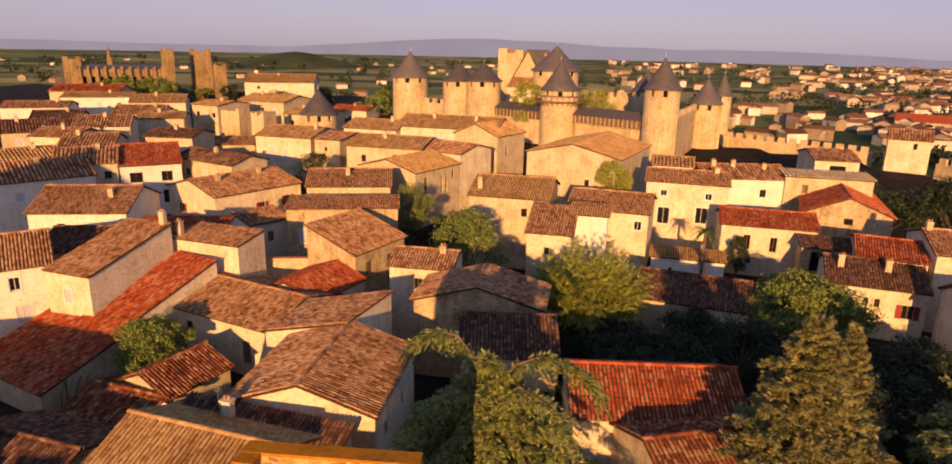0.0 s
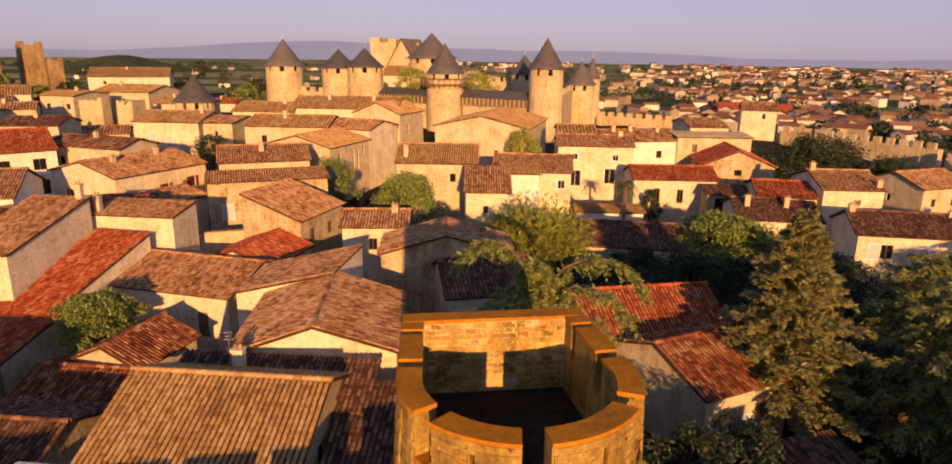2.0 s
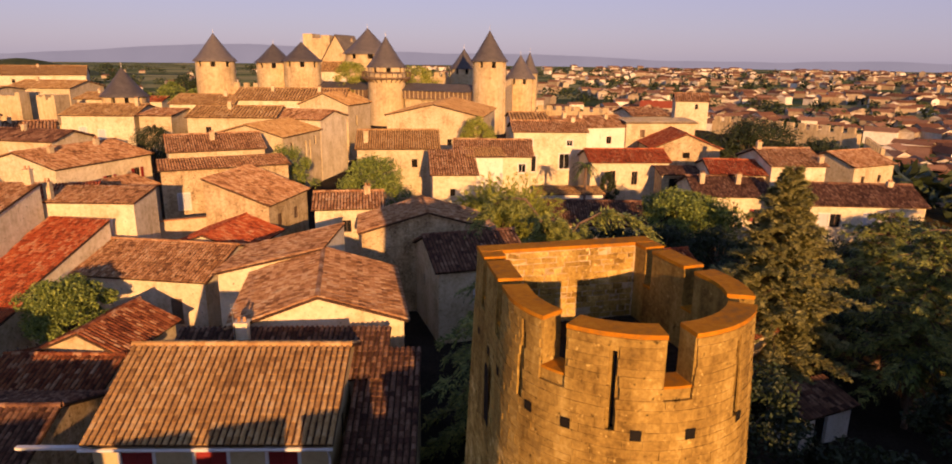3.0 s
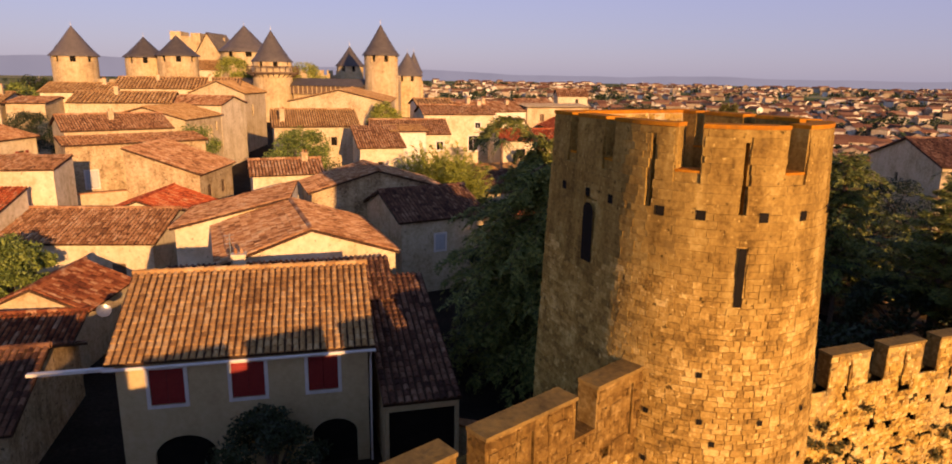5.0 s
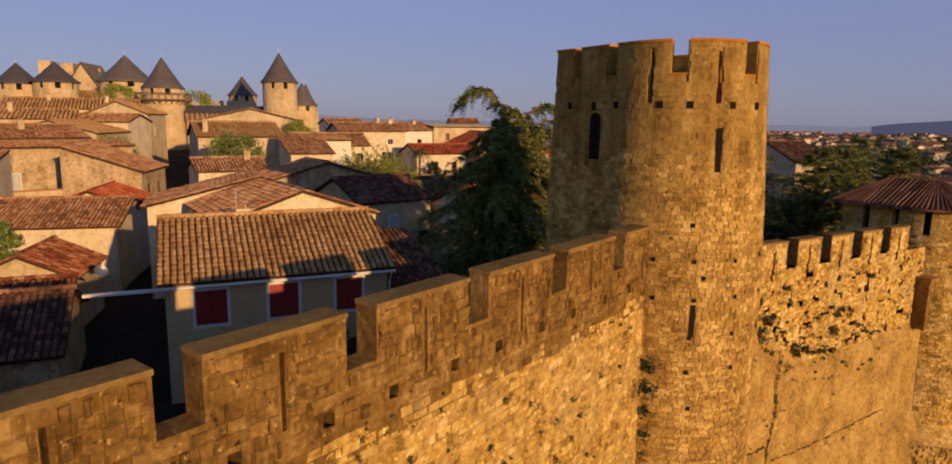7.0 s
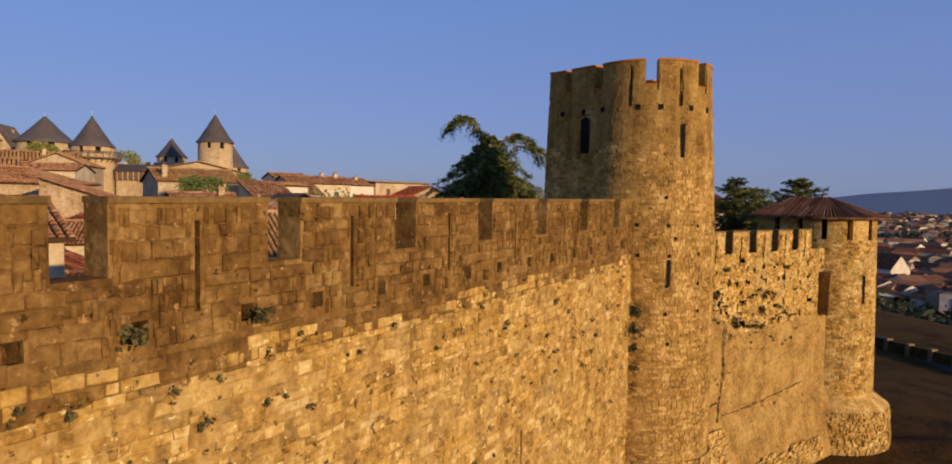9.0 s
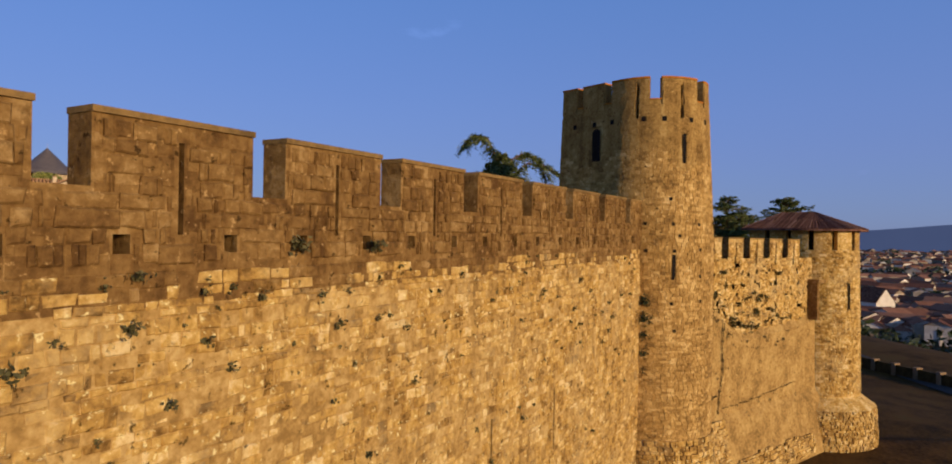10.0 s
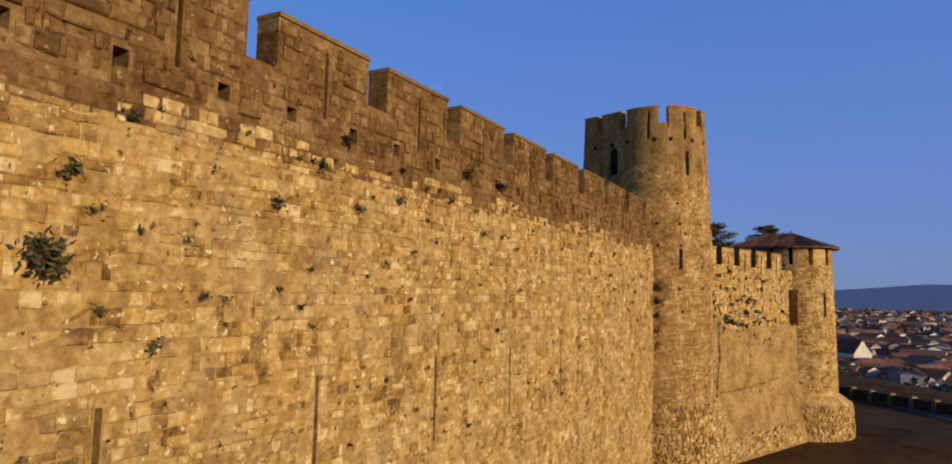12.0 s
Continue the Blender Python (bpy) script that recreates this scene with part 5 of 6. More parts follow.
house("gabled house end below the castle", -6.4, 113.0, 62, 9.5, 4.4, 16.2, 14.4, 4, "gable", OCHRE, TILE_PALE, [("front", 3, 10.8, .7, 1.8, "hole")], [], far=True)
house("house with tiled roof and pale walls below the castle", -35.0, 119.4, -12, 10.4, 5.0, 15.6, 14.4, 4, "gable", CREAM, TILE_PALE, [], [(8, 4, 1)], far=True)
house("ochre house with broad roof and chimney", -30.0, 103.6, -10, 12.6, 5.2, 14.7, 13.5, 4, "gable", OCHRE, TILE_PALE, [], [(5.2, 3.6, 1.2)], far=True)
house("brown-roofed house on the lane below the castle", -18.6, 104.4, -30, 8.5, 4.2, 14.2, 13.2, 4, "gable", CREAM, TILE, [("front", 5.4, 10, .8, 1.8, "dark")], [], far=True)
house("house with orange roof and two pale windows", -50.0, 115.2, -11, 11.0, 5.4, 14.3, 13.0, 4, "gable", CREAM, TILE_PALE, [("front", 2.6, 9.4, 1.0, 1.8, "grey"), ("front", 5.4, 9.2, 1.0, 1.6, "grey")], [(10, 4, 1.4)], far=True)
house("stone house end with small windows", -38.5, 113.2, -14, 5.0, 5.6, 13.6, 13.0, 4, "gable", OCHRE, TILE, [("front", 2, 11, .5, .7, "hole")], [], far=True)
for lab, x, y, an, L, rn, rz, ez, wl, tl in [
        ("brown-roofed house in the upper town", -84, 114, 25, 9.5, 5.5, 15, 13.5, CREAM, TILE), ("long pale house in the upper town", -94, 148, 24, 12, 6, 16.4, 15, CREAM, TILE_PALE),
        ("red-roofed house by the trees", -128, 167, 16, 17, 6, 17, 15.6, OCHRE, TILE_RED), ("long white-walled house in the upper town", -117.5, 157, 22, 16, 5, 15.8, 15, WHITE, TILE_PALE),
        ("low house with brown roof and white wall", -116, 135.5, 24, 13, 5, 15.2, 14.2, WHITE, TILE), ("dark-roofed house in shade", -93, 108, 40, 12, 6, 14.4, 12.8, OCHRE, TILE_DARK),
        ("yellow gabled house in the upper town", -84, 103.5, 2, 8, 3.6, 14.3, 13.2, CREAM, TILE), ("shaded house with low brown roof", -68, 110.4, 0, 8.6, 4, 13.8, 12.8, OCHRE, TILE_DARK),
        ("pale-roofed house beside the lane", -74.6, 86.4, 50, 7, 4.6, 13.1, 12, CREAM, TILE_PALE), ("white house with dark window and brown roof", -68, 76.6, 48, 11.5, 4.6, 12.9, 11, WHITE, TILE),
        ("brown house with small window", -66.5, 85.2, 30, 8, 5, 13.6, 12, OCHRE, TILE), ("low shaded roof over the lane", -56, 98.5, -26, 13, 3.4, 12.5, 11.5, OCHRE, TILE_DARK),
        ("big pale villa with hipped orange roof", -103, 231, 12, 24, 8, 18.2, 15.6, CREAM, TILE_PALE), ("pale-roofed houses by the round tower", -75, 164, -18, 14, 6, 16.3, 15, OCHRE, TILE_PALE),
        ("ochre house beside the old ruin", -79.5, 149, -20, 8, 5, 15.7, 15, OCHRE, TILE_PALE), ("brown-roofed house on the slope", -62, 120, 15, 9, 4, 11.2, 10.2, OCHRE, TILE),
        ("low ochre house in the upper town", -82, 131, 20, 9, 4, 14.4, 13.4, OCHRE, TILE_PALE), ("dark-roofed house in the upper town", -100, 124, 28, 9, 5, 14.6, 13.4, OCHRE, TILE_DARK),
        ("brown-roofed house near the red one", -75, 98, 20, 8, 4.4, 14.0, 12.6, OCHRE, TILE), ("house with pale gable among the roofs", -88, 132, 18, 10, 5, 15.4, 14, CREAM, TILE),
        ("low house with orange roof in the woods", -64, 205, -10, 12, 5, 10.5, 9.4, CREAM, TILE_RED), ("ochre house at the edge of town", -58, 150, -15, 10, 5, 14.4, 13.4, OCHRE, TILE_PALE)]:
    rr = random.Random(int(-x * 7))
    ws = [("front", L * f, ez - rr.uniform(2.2, 2.8), .9, 1.1, rr.choice(("dark", "hole", "grey"))) for f in (.18, .5, .78)]
    house(lab, x, y, an, L, rn, rz, ez, 3, "gable", wl, tl, ws, [(L * rr.uniform(.2, .8), rn * .8, .9)], far=True)
for lab, x, y, an, w, d, z in [("tall ruined wall of golden stone", -68.8, 141, -20, 5.2, 2.5, 15.4), ("square stone ruin tower", -61, 138.5, -20, 3.6, 4, 15.0), ("ruined stone wall block", -52.5, 122, -12, 7, 2, 11.6)]:
    t = thing("ruin", lab, "ruin", pose(x, y, 0, 0, 0, an))
    for i in range(6):
        g = Geo()
        g.box(w * i / 6, w * (i + 1) / 6, R.uniform(0, .12), d, 3, z - R.uniform(0, 1.2))
        part("wall_section", g, FARSTONE, t)

g = Geo()
g.box(-2.95, -.02, -.16, .04, 6.98, 7.1)
part("passage_beam", g, TRIM, H1, "white beam over the lane")
t = thing("outer_wall", "low dark outer rampart wall with stone piers", "wall", pose(60, -3, 0, 0, 0, 60))
for i in range(20):
    c = Vector((60 + 3.5 * i * math.cos(radians(60)), -3 + 3.5 * i * math.sin(radians(60))))
    zz = land(c.x, c.y)
    g = Geo()
    g.box(3.5 * i, 3.5 * i + 2.9, 0, .7, zz - 3, zz + 1.5)
    part("panel", g, DARKSTONE_SHADE, t)
    g = Geo()
    g.box(3.5 * i + 2.9, 3.5 * i + 3.5, -.15, .9, zz - 3, zz + 1.75)
    part("merlon", g, ROCK, t)
house("square house with a lit rendered wall above the ramparts", 51.7, 38.6, -27, 5.2, 6.5, 11.9, 9.6, 1.0, "gable", OCHRE, TILE_DARK, [], [])
chapel = house("small white house with stepped gable in the lower town", 352, 80, 60, 14, 6, -14, -21, -38, "gable", WHITE, FARROOF, [("left", 2.5, -26, 1.6, 3, "hole"), ("left", 8, -26, 1.6, 3, "hole")], [], far=True)
# never in view: added only as a shadow caster for the yards
house("unseen tall house added beside the ramparts to shade the yards", -47.5, 20.5, -3, 17.3, 4.5, 9.9, 8.8, 1.8, "gable", OCHRE, TILE, [], [])
# garden walls, pergola, dish
for lab, x, y, an, L, z in [("garden wall of rendered stone", -27.5, 62.0, 12, 11, 7.8), ("low wall beside the yard", -11.8, 24.0, -40, 7, 3.6), ("wall by the street", -9.6, 17.6, 8, 6, 4.0)]:
    t = thing("garden_wall", lab, "wall", pose(x, y, 0, 0, 0, an))
    g = Geo()
    g.box(0, L, 0, .4, 1.5, z)
    body = part("body", g, OCHRE, t)
    g = Geo()
    g.box(-.05, L + .05, -.06, .46, z, z + .1)
    part("coping", g, TILE, body)
t = thing("pergola", "dark slatted pergola roof in a shaded yard", "pergola", pose(-33.0, 39.6, -.9, 0, 0, 28))
for i in range(9):
    g = Geo()
    g.box(.5 * i, .5 * i + .09, 0, 2.4, 5.4, 5.5)
    part("slat", g, WOOD, t)
for x in (0, 4.1):
    for y in (.1, 2.2):
        g = Geo()
        g.box(x, x + .1, y, y + .1, 2.9, 5.39)
        part("post", g, WOOD, t)
t = thing("satellite_dish", "round pale satellite dish on a low roof", "dish", pose(-23.3, 36.5, 5.9, 50, 0, 20))
g = Geo()
g.turned([(.02, -.06), (.2, -.03), (.34, .04), (.36, .05)], 16)
part("bowl", g, METAL, t)
g = Geo()
g.tube((0, 0, -.1), (0, -.1, -.7), .025, .025, 6)
part("mast", g, METAL, t)
t = thing("antenna", "thin metal television antenna mast", "antenna", pose(-17.3, 32.4, 8.0))
g = Geo()
g.tube((0, 0, -.5), (0, 0, 2.4), .025, .02, 6)
part("mast", g, METAL, t)
for k, w in ((2.3, .5), (2.1, .35), (1.9, .5)):
    g = Geo()
    g.tube((-w / 2, 0, k), (w / 2, 0, k), .012, .012, 5)
    part("rod", g, METAL, t)
chim = thing("chimney_stack", "small rendered chimney on the shaded lean-to roof", "chimney", pose(-16.9, 32.6, 0, 0, 0, -12))
chimney(chim, 0, 0, 8.0, 1.2, .6, CREAM)

# ---- plants ----


def leaf_cloud(g, c, rad, n, size, rng, flat=1.0, hang=0.0):
    for _ in range(n):
        d = Vector((rng.gauss(0, 1), rng.gauss(0, 1), rng.gauss(0, 1))).normalized() * (rng.random() ** .4) * rad
        p = Vector((c[0] + d.x, c[1] + d.y, c[2] + d.z * flat))
        a = Vector((rng.gauss(0, 1), rng.gauss(0, 1), rng.gauss(-hang, .7))).normalized() * size * rng.uniform(.6, 1.2)
        b = a.cross(Vector((rng.gauss(0, 1), rng.gauss(0, 1), rng.gauss(0, 1)))).normalized() * size * .42
        g.poly(p - a, p + b, p + a, p - b)


def broad_tree(label, x, y, z0, h, r, mat, seed, n=46, size=.16, leaves=95, flat=.75, trunk=.35, name="tree", shape=1.0):
    rng = random.Random(seed)
    t = thing(name, label, "tree", pose(x, y, z0))
    g = Geo()
    fork = h * .3
    g.tube((0, 0, -.3), (0, 0, fork), r * .07 + .08, r * .05 + .06, 8)
    tops = []
    for i in range(n):
        a = rng.uniform(0, math.tau)
        e = rng.uniform(-.35, 1.0)
        q = r * rng.uniform(.62, 1.0) * (1 - .25 * max(0, e)) * (1 + .18 * math.sin(3 * a + seed))
        zc = h * .58 + e * h * .40 * shape
        k = math.sqrt(max(.04, 1 - e * e * .85))
        tops.append((q * k * math.cos(a), q * k * math.sin(a), zc))
    for p in tops[:14]:
        g.tube((0, 0, fork * .9), (p[0] * .85, p[1] * .85, p[2] * .92), r * .03 + .04, .02, 5, False)
    part("trunk", g, BARK, t)
    g = Geo()
    for p in tops:
        leaf_cloud(g, p, r * rng.uniform(.2, .36), int(leaves * 2.1), size * .76, rng, flat)
    part("crown", g, mat, t, kind="stuff")
    return t


def spray(g, o, d, ln, hang, size, rng, n=9):
    """A twig of needles from o towards d, bending down by hang: flat tufts on both sides, shrinking to the tip."""
    side = d.cross(UP)
    side = side.normalized() if side.length > .05 else Vector((1, 0, 0))
    for i in range(n):
        q = (i + rng.random()) / n
        p = o + d * (ln * q) - UP * (hang * ln * q * q)
        w = size * (1.1 - .7 * q)
        a = (d - UP * (1.6 * hang * q)).normalized()
        for k in (-1, 1):
            e = (a * .8 + side * (k * rng.uniform(.2, .9)) + UP * rng.gauss(0, .25)).normalized() * w * rng.uniform(.8, 1.25)
            b = e.cross(Vector((rng.gauss(0, .5), rng.gauss(0, .5), 1))).normalized() * w * .15
            g.poly(p, p + e * .5 + b, p + e, p + e * .5 - b)


def conifer(label, x, y, z0, h, r, mat, seed, droop=.35, rows=26, per=9, size=.22, bare=.1, lean=0.0, dense=1.0, top=1.0, name="conifer", full=1.25, leader=(), hang=.8, lift=.16):
    rng = random.Random(seed)
    t = thing(name, label, "tree", pose(x, y, z0))
    g = Geo()
    g.tube((0, 0, -.3), (lean * h * .5, 0, h * .6), r * .05 + .14, r * .03 + .08, 8), g.tube((lean * h * .5, 0, h * .6), (lean * h, 0, h * .98), r * .03 + .08, .03, 7)
    limbs, needles = Geo(), Geo()

    def dress(a, b, out, count, ln):
        """Sprays along a piece of limb from a to b."""
        side = Vector((-out.y, out.x, 0))
        for _ in range(count):
            d = (out * rng.uniform(.15, .9) + side * rng.gauss(0, .75) + UP * rng.uniform(-.25, .25)).normalized()
            spray(needles, a.lerp(b, rng.random()), d, ln * rng.uniform(.6, 1.3), hang * rng.uniform(.5, 1.3), size, rng)

    for j in range(rows):
        f = bare + (1 - bare) * (j + rng.random() * .6) / rows
        reach = r * (1 - ((f - bare) / (1 - bare)) ** full * .95) * rng.uniform(.75, 1.08) * (top if f > .8 else 1)
        for i in range(per):
            z = h * f + rng.gauss(0, .18)
            a = math.tau * (i + rng.random() * .9) / per + j * .7
            ln = reach * rng.uniform(.55, 1.1)
            rise = lift * rng.uniform(.6, 1.5)
            last = Vector((lean * z, 0, z))
            out = Vector((math.cos(a), math.sin(a), 0))
            m = 5
            for s in range(1, m + 1):
                q = s / m
                p = Vector((lean * z, 0, z)) + out * (ln * q) + UP * (rise * ln * q - droop * ln * q * q)
                limbs.tube(last, p, .05 * (1 - q) + .015, .04 * (1 - q) + .01, 4, False)
                dress(last, p, out, max(1, int(dense * (2 + 2.2 * q) * (ln / r + .3))), (.3 + .12 * ln) * (1.15 - .5 * q))
                last = p
    for p, q in [pq for line in leader for pq in zip(line, line[1:])]:
        p, q = Vector(p), Vector(q)
        limbs.tube(p, q, .07, .05, 5, False)
        dress(p, q, Vector((q.x - p.x, q.y - p.y, 0)).normalized(), 26, .85)
    trunk = part("trunk", g, BARK, t)
    part("branchwork", limbs, BARK, trunk, kind="stuff")
    part("crown", needles, mat, t, kind="stuff")
    return t


def feathery_bush(label, x, y, z0, h, r, mat, seed, n=620):
    """A broad bush of upswept feathery sprays."""
    rng = random.Random(seed)
    t = thing("bush", label, "bush", pose(x, y, z0))
    stem, leafy = Geo(), Geo()
    for i in range(n):
        a, e = rng.uniform(0, math.tau), math.asin(rng.uniform(-.25, 1))
        k = (1 + .16 * math.sin(3 * a + 1) + .1 * math.sin(7 * a)) * rng.uniform(.72, 1.05)
        tip = Vector((r * k * math.cos(a) * math.cos(e), r * k * math.sin(a) * math.cos(e), h * .45 + h * .52 * k * math.sin(e)))
        root = Vector((tip.x * .5, tip.y * .5, h * .25 + tip.z * .3))
        if i % 5 == 0:
            stem.tube((0, 0, h * .1), root, .08, .03, 5, False)
        d = (tip - root).normalized()
        for q in range(5):
            o = root.lerp(tip, .25 + .16 * q)
            tw = (d + Vector((rng.gauss(0, .45), rng.gauss(0, .45), rng.gauss(.1, .3)))).normalized()
            spray(leafy, o, tw, 1.2 - .1 * q, .35, .36, rng)
    stem.tube((0, 0, -.3), (0, 0, h * .3), .3, .2, 8)
    part("trunk", stem, BARK, t)
    part("crown", leafy, mat, t, kind="stuff")
    return t


conifer("tall drooping cedar with hanging grey-green sprays", -1.4, 28.6, 2, 12.9, 6.4, CEDAR, 4, .42, 26, 13, .36, .05, -.03, 2.0, .9, "cedar", 3.6, [[(-.4, 0, 11.2), (-1.0, 0, 12.8), (-1.8, 0, 13.9), (-2.7, .1, 14.0), (-3.5, .1, 13.6), (-4.0, .1, 13.0)], [(-.2, 0, 11.0), (1.0, 0, 12.6), (2.2, -.2, 13.2), (3.4, -.3, 12.9), (4.3, -.3, 12.2), (4.9, -.3, 11.2)], [(.2, 0, 10.8), (1.2, -1.4, 12.2), (2.4, -2.4, 12.0), (3.2, -3.2, 11.0)], [(-.4, 0, 10.8), (-1.4, -1.6, 11.8), (-2.6, -2.4, 11.6), (-3.6, -2.9, 10.6)]])
conifer("tall upright fir with layered branches", 14.6, 32.2, 2, 14.3, 4.9, FIR, 9, .16, 22, 13, .4, .16, 0, 2.4, hang=.15, full=1.7)
conifer("slender fir behind the taller one", 18.6, 36.5, 2, 12.0, 3.0, FIR, 10, .16, 20, 10, .36, .16, 0, 2.2, hang=.15, full=1.6)
conifer("dark spreading cedar in the shaded garden", 21.6, 28.0, 2, 11.5, 6.4, CEDAR, 14, .25, 13, 10, .4, .2, 0, 1.2, 2.2, "cedar")
conifer("dark cedar behind the second wall", 20.6, 20.6, 2, 10.6, 4.2, CEDAR, 15, .1, 14, 9, .3, .25, 0, 1.6, 1.3, "cedar", 2.0, hang=.25, lift=.34)
conifer("low dark cedar by the roofed tower", 25.8, 17.2, 2, 10.9, 3.6, CEDAR, 16, .1, 13, 9, .3, .3, 0, 1.6, 1.3, "cedar", 2.0, hang=.25, lift=.34)
conifer("dark broad cedar in the park", 28.5, 38, 2, 9.5, 5.8, CEDAR, 17, .2, 12, 9, .4, .25, 0, 1.1, 2.2, "cedar")
feathery_bush("large sunlit bush with feathery yellow-green sprays", 5.6, 61.0, 2, 9.0, 5.6, LEAF_YELLOW, 21)
broad_tree("spreading green tree beside the long roof", 26.4, 62.6, 2, 5.9, 5.6, LEAF, 22, 80, .26, 110, .6)
broad_tree("round green tree in the square", -6.6, 68.0, 2, 10.2, 3.9, LEAF, 23, 56, .2, 90)
broad_tree("round dark bush in the yard", -29.0, 44.8, 2, 6.1, 2.8, LEAF, 24, 70, .17, 120)
broad_tree("ivy-clad tree against the stone wall", -15.6, 82.5, 2, 9.4, 3.0, LEAF, 25, 40, .2, 80, 1.0)
broad_tree("ivy spreading on the house wall", 11.4, 95.5, 6, 7.6, 2.4, LEAF_YELLOW, 26, 40, .2, 80, 1.0)
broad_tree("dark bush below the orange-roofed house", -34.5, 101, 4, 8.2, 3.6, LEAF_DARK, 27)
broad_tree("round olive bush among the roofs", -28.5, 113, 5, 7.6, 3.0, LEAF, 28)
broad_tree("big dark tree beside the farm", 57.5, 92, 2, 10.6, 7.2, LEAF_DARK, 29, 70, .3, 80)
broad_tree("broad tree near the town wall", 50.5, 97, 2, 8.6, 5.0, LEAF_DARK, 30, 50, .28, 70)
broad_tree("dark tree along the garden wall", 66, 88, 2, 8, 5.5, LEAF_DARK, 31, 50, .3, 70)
broad_tree("yellow-green tree inside the castle", -2.2, 166, 6, 14.6, 5.0, LEAF_YELLOW, 32, 56, .34, 70)
broad_tree("green tree inside the castle ward", 13.6, 164, 6, 13.4, 6.0, LEAF_YELLOW, 33, 56, .34, 70)
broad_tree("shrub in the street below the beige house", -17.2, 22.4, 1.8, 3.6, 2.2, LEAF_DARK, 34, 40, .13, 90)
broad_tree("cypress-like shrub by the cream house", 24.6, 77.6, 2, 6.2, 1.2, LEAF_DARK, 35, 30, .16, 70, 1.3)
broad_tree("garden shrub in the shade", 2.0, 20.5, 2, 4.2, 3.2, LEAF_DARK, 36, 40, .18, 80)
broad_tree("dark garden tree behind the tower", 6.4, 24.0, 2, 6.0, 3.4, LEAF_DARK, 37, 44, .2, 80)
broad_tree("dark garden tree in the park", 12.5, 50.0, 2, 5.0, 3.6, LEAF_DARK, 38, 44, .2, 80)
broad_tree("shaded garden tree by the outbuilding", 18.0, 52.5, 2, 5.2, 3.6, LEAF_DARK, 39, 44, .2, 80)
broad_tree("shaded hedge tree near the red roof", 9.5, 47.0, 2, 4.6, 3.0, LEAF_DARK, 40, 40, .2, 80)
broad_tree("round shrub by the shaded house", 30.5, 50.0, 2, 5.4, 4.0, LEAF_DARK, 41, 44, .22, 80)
# park shrubs in the dark leaf copy, shade included in its colour
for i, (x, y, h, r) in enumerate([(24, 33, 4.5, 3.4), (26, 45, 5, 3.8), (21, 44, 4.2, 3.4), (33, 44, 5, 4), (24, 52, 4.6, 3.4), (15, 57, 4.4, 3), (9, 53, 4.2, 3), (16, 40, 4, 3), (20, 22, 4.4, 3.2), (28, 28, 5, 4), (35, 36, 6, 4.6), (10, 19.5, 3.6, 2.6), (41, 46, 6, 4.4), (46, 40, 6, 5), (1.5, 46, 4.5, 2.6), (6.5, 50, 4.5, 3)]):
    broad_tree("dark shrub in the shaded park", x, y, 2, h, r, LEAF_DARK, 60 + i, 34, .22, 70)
for i in range(7):
    broad_tree("dark round tree before the basilica", -127 + 3.4 * i, 189 + 1.5 * (i % 2), 8, 9.6 + i % 3 * .7, 3.2, LEAF, 80 + i, 30, .4, 60)
for i in range(30):
    a = R.uniform(0, 1)
    broad_tree("leafy tree in the wood below the town", -190 + 170 * a + R.uniform(-8, 8), 270 - 45 * a + R.uniform(-30, 30), 4, R.uniform(7, 11), R.uniform(4, 6.5), R.choice((LEAF, LEAF_DARK)), 100 + i, 22, .6, 34)


def palm(label, x, y, z0, h, seed, size=1.6):
    rng = random.Random(seed)
    t = thing("palm", label, "palm", pose(x, y, z0))
    g = Geo()
    for k in range(10):
        g.tube((0, 0, h * k / 10), (0, 0, h * (k + 1) / 10 + .03), .19, .15, 8)
    part("trunk", g, BARK, t)
    for i in range(22):
        a, up = math.tau * i / 22 + rng.uniform(-.2, .2), rng.uniform(-.5, 1.0)
        g = Geo()
        last = Vector((0, 0, h))
        for s in range(1, 8):
            q = s / 7
            p = Vector((math.cos(a) * size * q, math.sin(a) * size * q, h + up * size * q - .9 * size * q * q))
            side = Vector((-math.sin(a), math.cos(a), 0)) * .34 * math.sin(math.pi * min(1, q * .9 + .1))
            for k in (-1, 1):
                g.poly(last, last.lerp(p, .6), p + side * k - UP * .12, last.lerp(p, .2) + side * k * .7 - UP * .1)
            last = p
        part("frond", g, LEAF_DARK if i % 2 else LEAF, t)


t = thing("awning", "red fabric awning over a terrace", "awning", pose(22.6, 69.0, 0, 0, 0, -14))
g = Geo()
for k in range(6):
    g.poly((k * .7, 0, 4.5), (k * .7 + .68, 0, 4.5), (k * .7 + .68, 1.8, 5.1), (k * .7, 1.8, 5.1))
part("canopy", g, RED, t)
for k in (0, 4.1):
    g = Geo()
    g.tube((k, .05, 2), (k, .05, 4.5), .04, .04, 6)
    part("post", g, METAL, t)
for k in range(4):
    t = thing("parasol", "open white terrace parasol on a thin pole", "parasol", pose(14.5 + 2.1 * k, 73.2 - .4 * k, 0), group="terrace parasols")
    g = Geo()
    g.turned([(1.15, 4.3), (.6, 4.62), (.04, 4.9)], 8)
    part("canopy", g, TRIM, t)
    g = Geo()
    g.tube((0, 0, 2), (0, 0, 4.9), .03, .03, 6)
    part("pole", g, METAL, t)
conifer("dark spreading cedar beyond the roofed tower", 44, 30, 1, 11.5, 6.5, CEDAR, 18, .2, 12, 10, .42, .25, 0, 1.2, 2.4, "cedar")
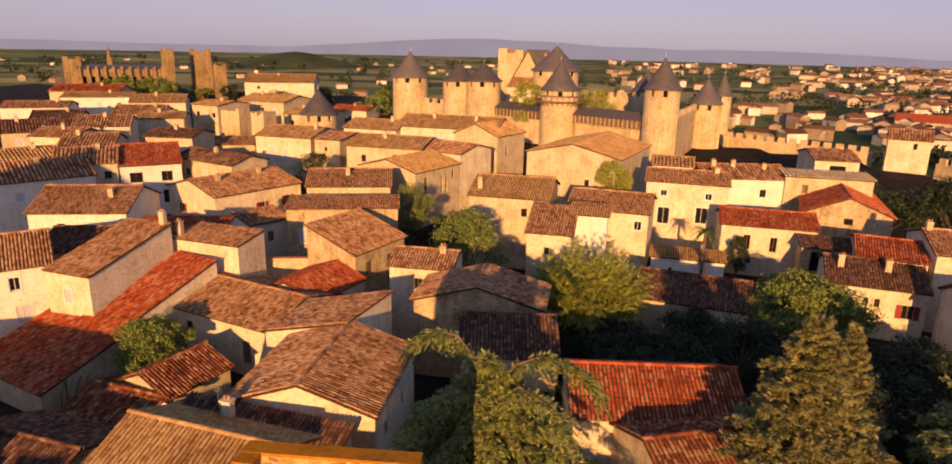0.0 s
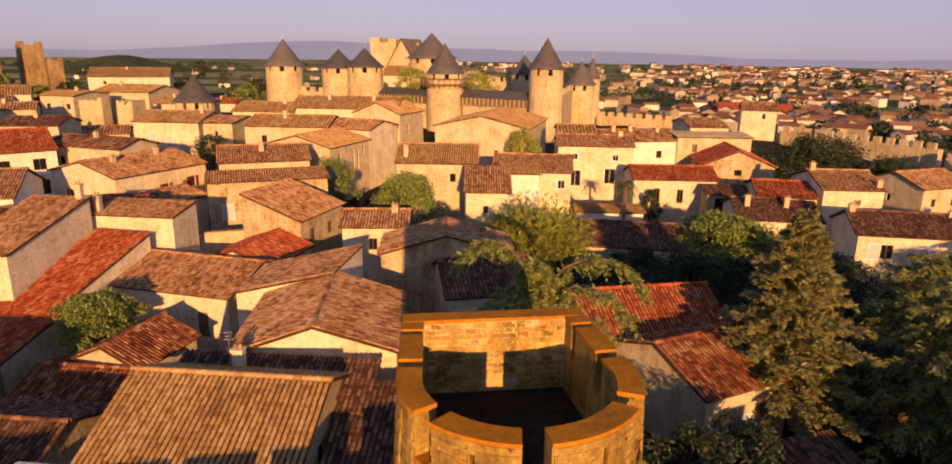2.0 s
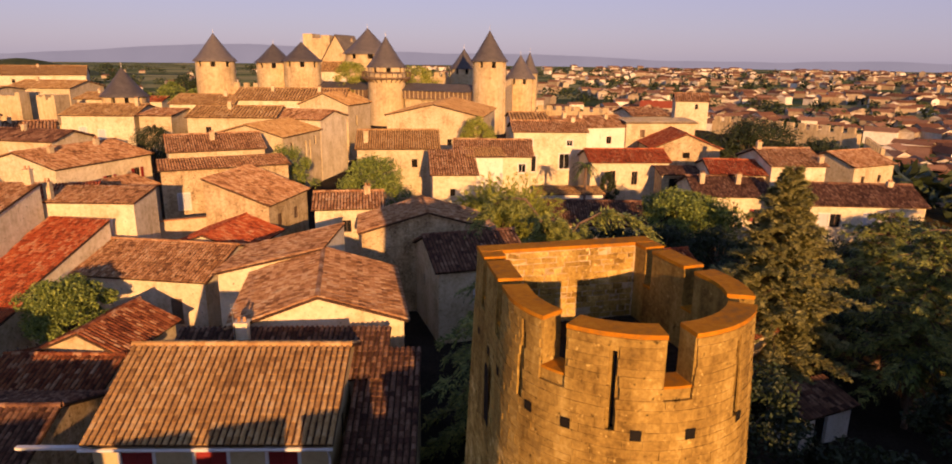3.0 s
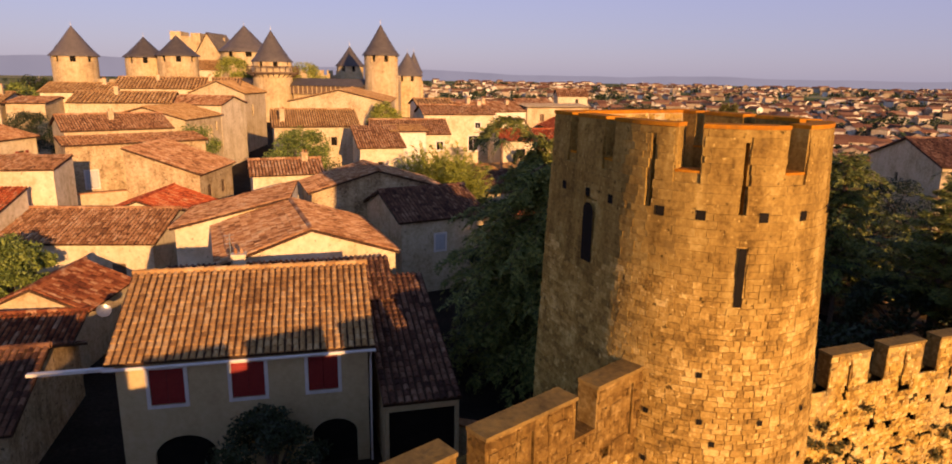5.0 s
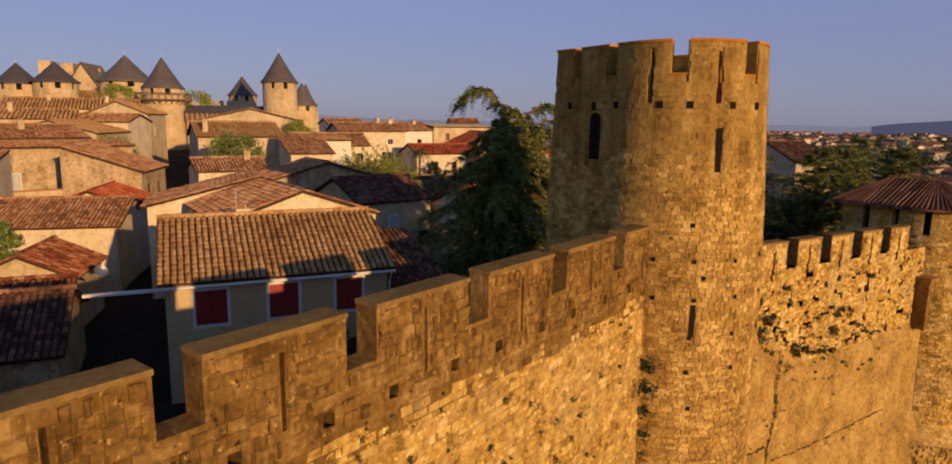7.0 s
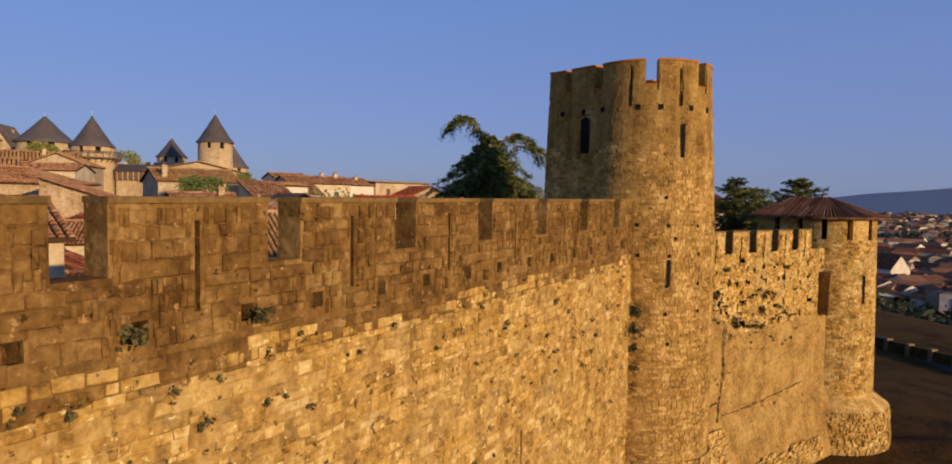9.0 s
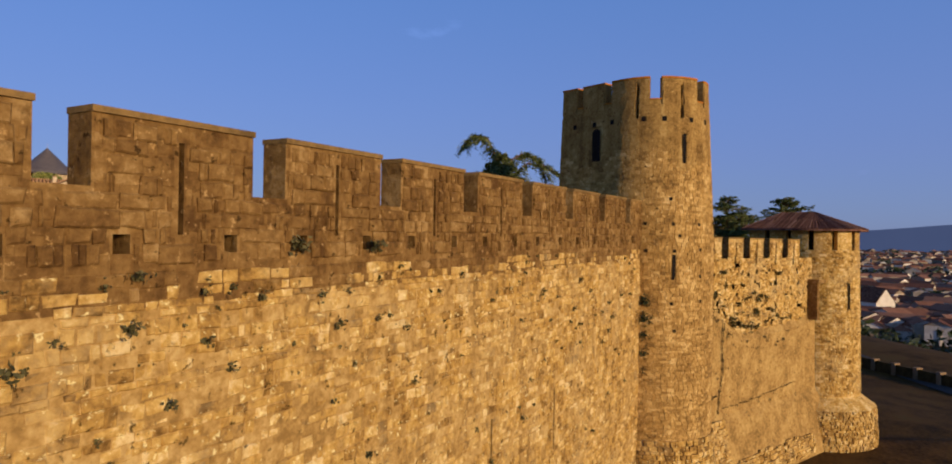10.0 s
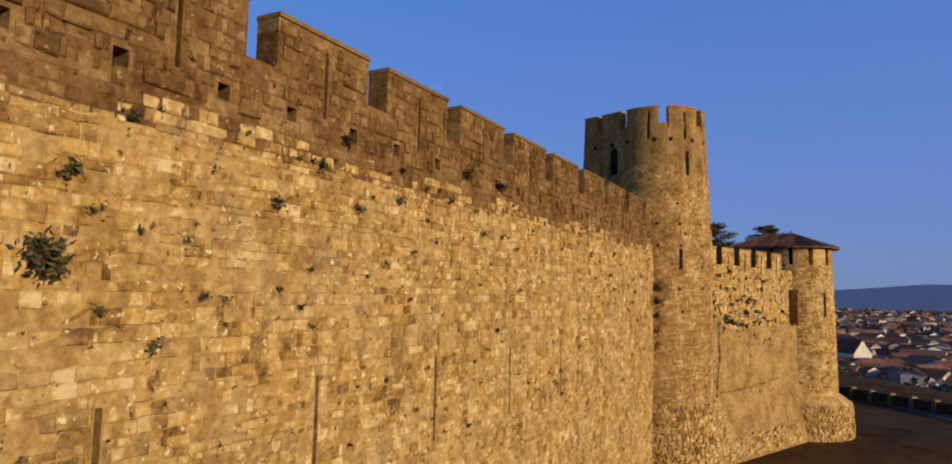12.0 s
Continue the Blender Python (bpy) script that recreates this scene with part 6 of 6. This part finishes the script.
conifer("dark cedar on the rampart slope", 62, 36, 0, 13, 6.5, CEDAR, 19, .2, 12, 9, .45, .2, 0, 1.1, 2.2, "cedar")
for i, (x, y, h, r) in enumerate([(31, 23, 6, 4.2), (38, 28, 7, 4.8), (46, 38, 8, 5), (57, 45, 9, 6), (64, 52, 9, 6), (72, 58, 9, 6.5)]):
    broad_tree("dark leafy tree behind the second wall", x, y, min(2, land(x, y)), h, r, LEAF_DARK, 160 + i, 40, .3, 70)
# out-of-view trees, added so that their shadows darken the slope
for i in range(9):
    x, y = 38 + 4.4 * i, -38 - 3 * (i % 3)
    broad_tree("unseen leafy tree added to shade the grass slope", x, y, land(x, y), 9.5 + i % 3, 3.4, LEAF_DARK, 190 + i, 36, .34, 60)
palm("tall palm with a round head of fronds", 19.4, 73.2, 2, 8.0, 3, 1.7)
palm("short palm in the shaded garden", 19.4, 26.2, 2, 4.2, 5, 1.6)

# ---- the lower town and the country beyond ----
rng = random.Random(77)
walls, roofs = Geo(), Geo()


def far_house(x, y, w, d, h, a, flat=False):
    z = land(x, y)
    c, s = math.cos(a), math.sin(a)
    q = lambda u, v, zz: (x + u * c - v * s, y + u * s + v * c, z + zz)
    for u0, v0, u1, v1 in ((-w, -d, w, -d), (w, -d, w, d), (w, d, -w, d), (-w, d, -w, -d)):
        walls.poly(q(u0, v0, -3), q(u1, v1, -3), q(u1, v1, h), q(u0, v0, h))
    r = h + d * .42
    for u in (-w, w):
        walls.poly(q(u, -d, h), q(u, d, h), q(u, 0, r))
    e = .5
    for k in (-1, 1):
        roofs.poly(q(-w - e, k * (d + e), h - .2), q(w + e, k * (d + e), h - .2), q(w + e, 0, r + .15), q(-w - e, 0, r + .15))


made = 0
while made < 2600:
    a, dist = radians(rng.uniform(-4, 84)), 300 + 3200 * rng.random() ** 1.9
    x, y = dist * math.cos(a), dist * math.sin(a)
    if noise.noise(Vector((x * .004, y * .004, 2))) < -.12 or (math.degrees(a) > 66 and rng.random() < .8):
        continue
    k = 1 + dist / 2500
    far_house(x, y, rng.uniform(5, 10) * k, rng.uniform(3.5, 5.5) * k, rng.uniform(4, 8) * k, rng.uniform(0, 3.14))
    made += 1
for _ in range(60):
    a, dist = radians(rng.uniform(92, 140)), rng.uniform(500, 2500)
    far_house(dist * math.cos(a), dist * math.sin(a), 8, 5, 6, rng.uniform(0, 3))
town = thing("lower_town", "far lower town of pale houses with tiled roofs", "town", kind="stuff")
part("walls", walls, FARWALL, town, kind="stuff")
part("roofs", roofs, FARROOF, town, kind="stuff")
g = Geo()
for _ in range(3000):
    a, dist = radians(rng.uniform(2, 150)), 150 + 2700 * rng.random() ** 1.7
    x, y = dist * math.cos(a), dist * math.sin(a)
    if math.degrees(a) < 34 and dist < 170:
        continue
    if x < 60 and y < 300 or (-260 < x < 100 and y < 330 and x + y < 330):
        continue
    if noise.noise(Vector((x * .004, y * .004, 2))) > .1 and rng.random() < .6:
        continue
    if math.degrees(a) > 70 and rng.random() < .65:
        continue
    k = rng.uniform(3, 6) * (1 + dist / 1800)
    for c in range(3):
        leaf_cloud(g, (x + rng.uniform(-k, k), y + rng.uniform(-k, k), land(x, y) + k * .8), k, 14, k * .42, rng, .8)
for _ in range(420):
    a, dist = radians(rng.uniform(-6, 36)), rng.uniform(150, 620)
    x, y = 20 + dist * math.cos(a), 10 + dist * math.sin(a)
    k = rng.uniform(3, 5.5)
    leaf_cloud(g, (x, y, land(x, y) + k * .7), k, 40, k * .3, rng, .8)
tagged(part("far_woods", g, LEAF_DARK, None, "dark green tree belts on the plain", kind="stuff"), category="trees")
t = thing("red_hall", "long low hall with bright red roof in the lower town", "hall", pose(302, 594, land(302, 594), 0, 0, -32))
g = Geo()
g.box(0, 62, 0, 24, -4, 10)
part("wall", g, FARWALL, t)
g = Geo()
g.poly((-1, -1, 10), (63, -1, 10), (63, 12, 16), (-1, 12, 16)), g.poly((-1, 25, 10), (63, 25, 10), (63, 12, 16), (-1, 12, 16))
part("roof", g, PALETILE, t)
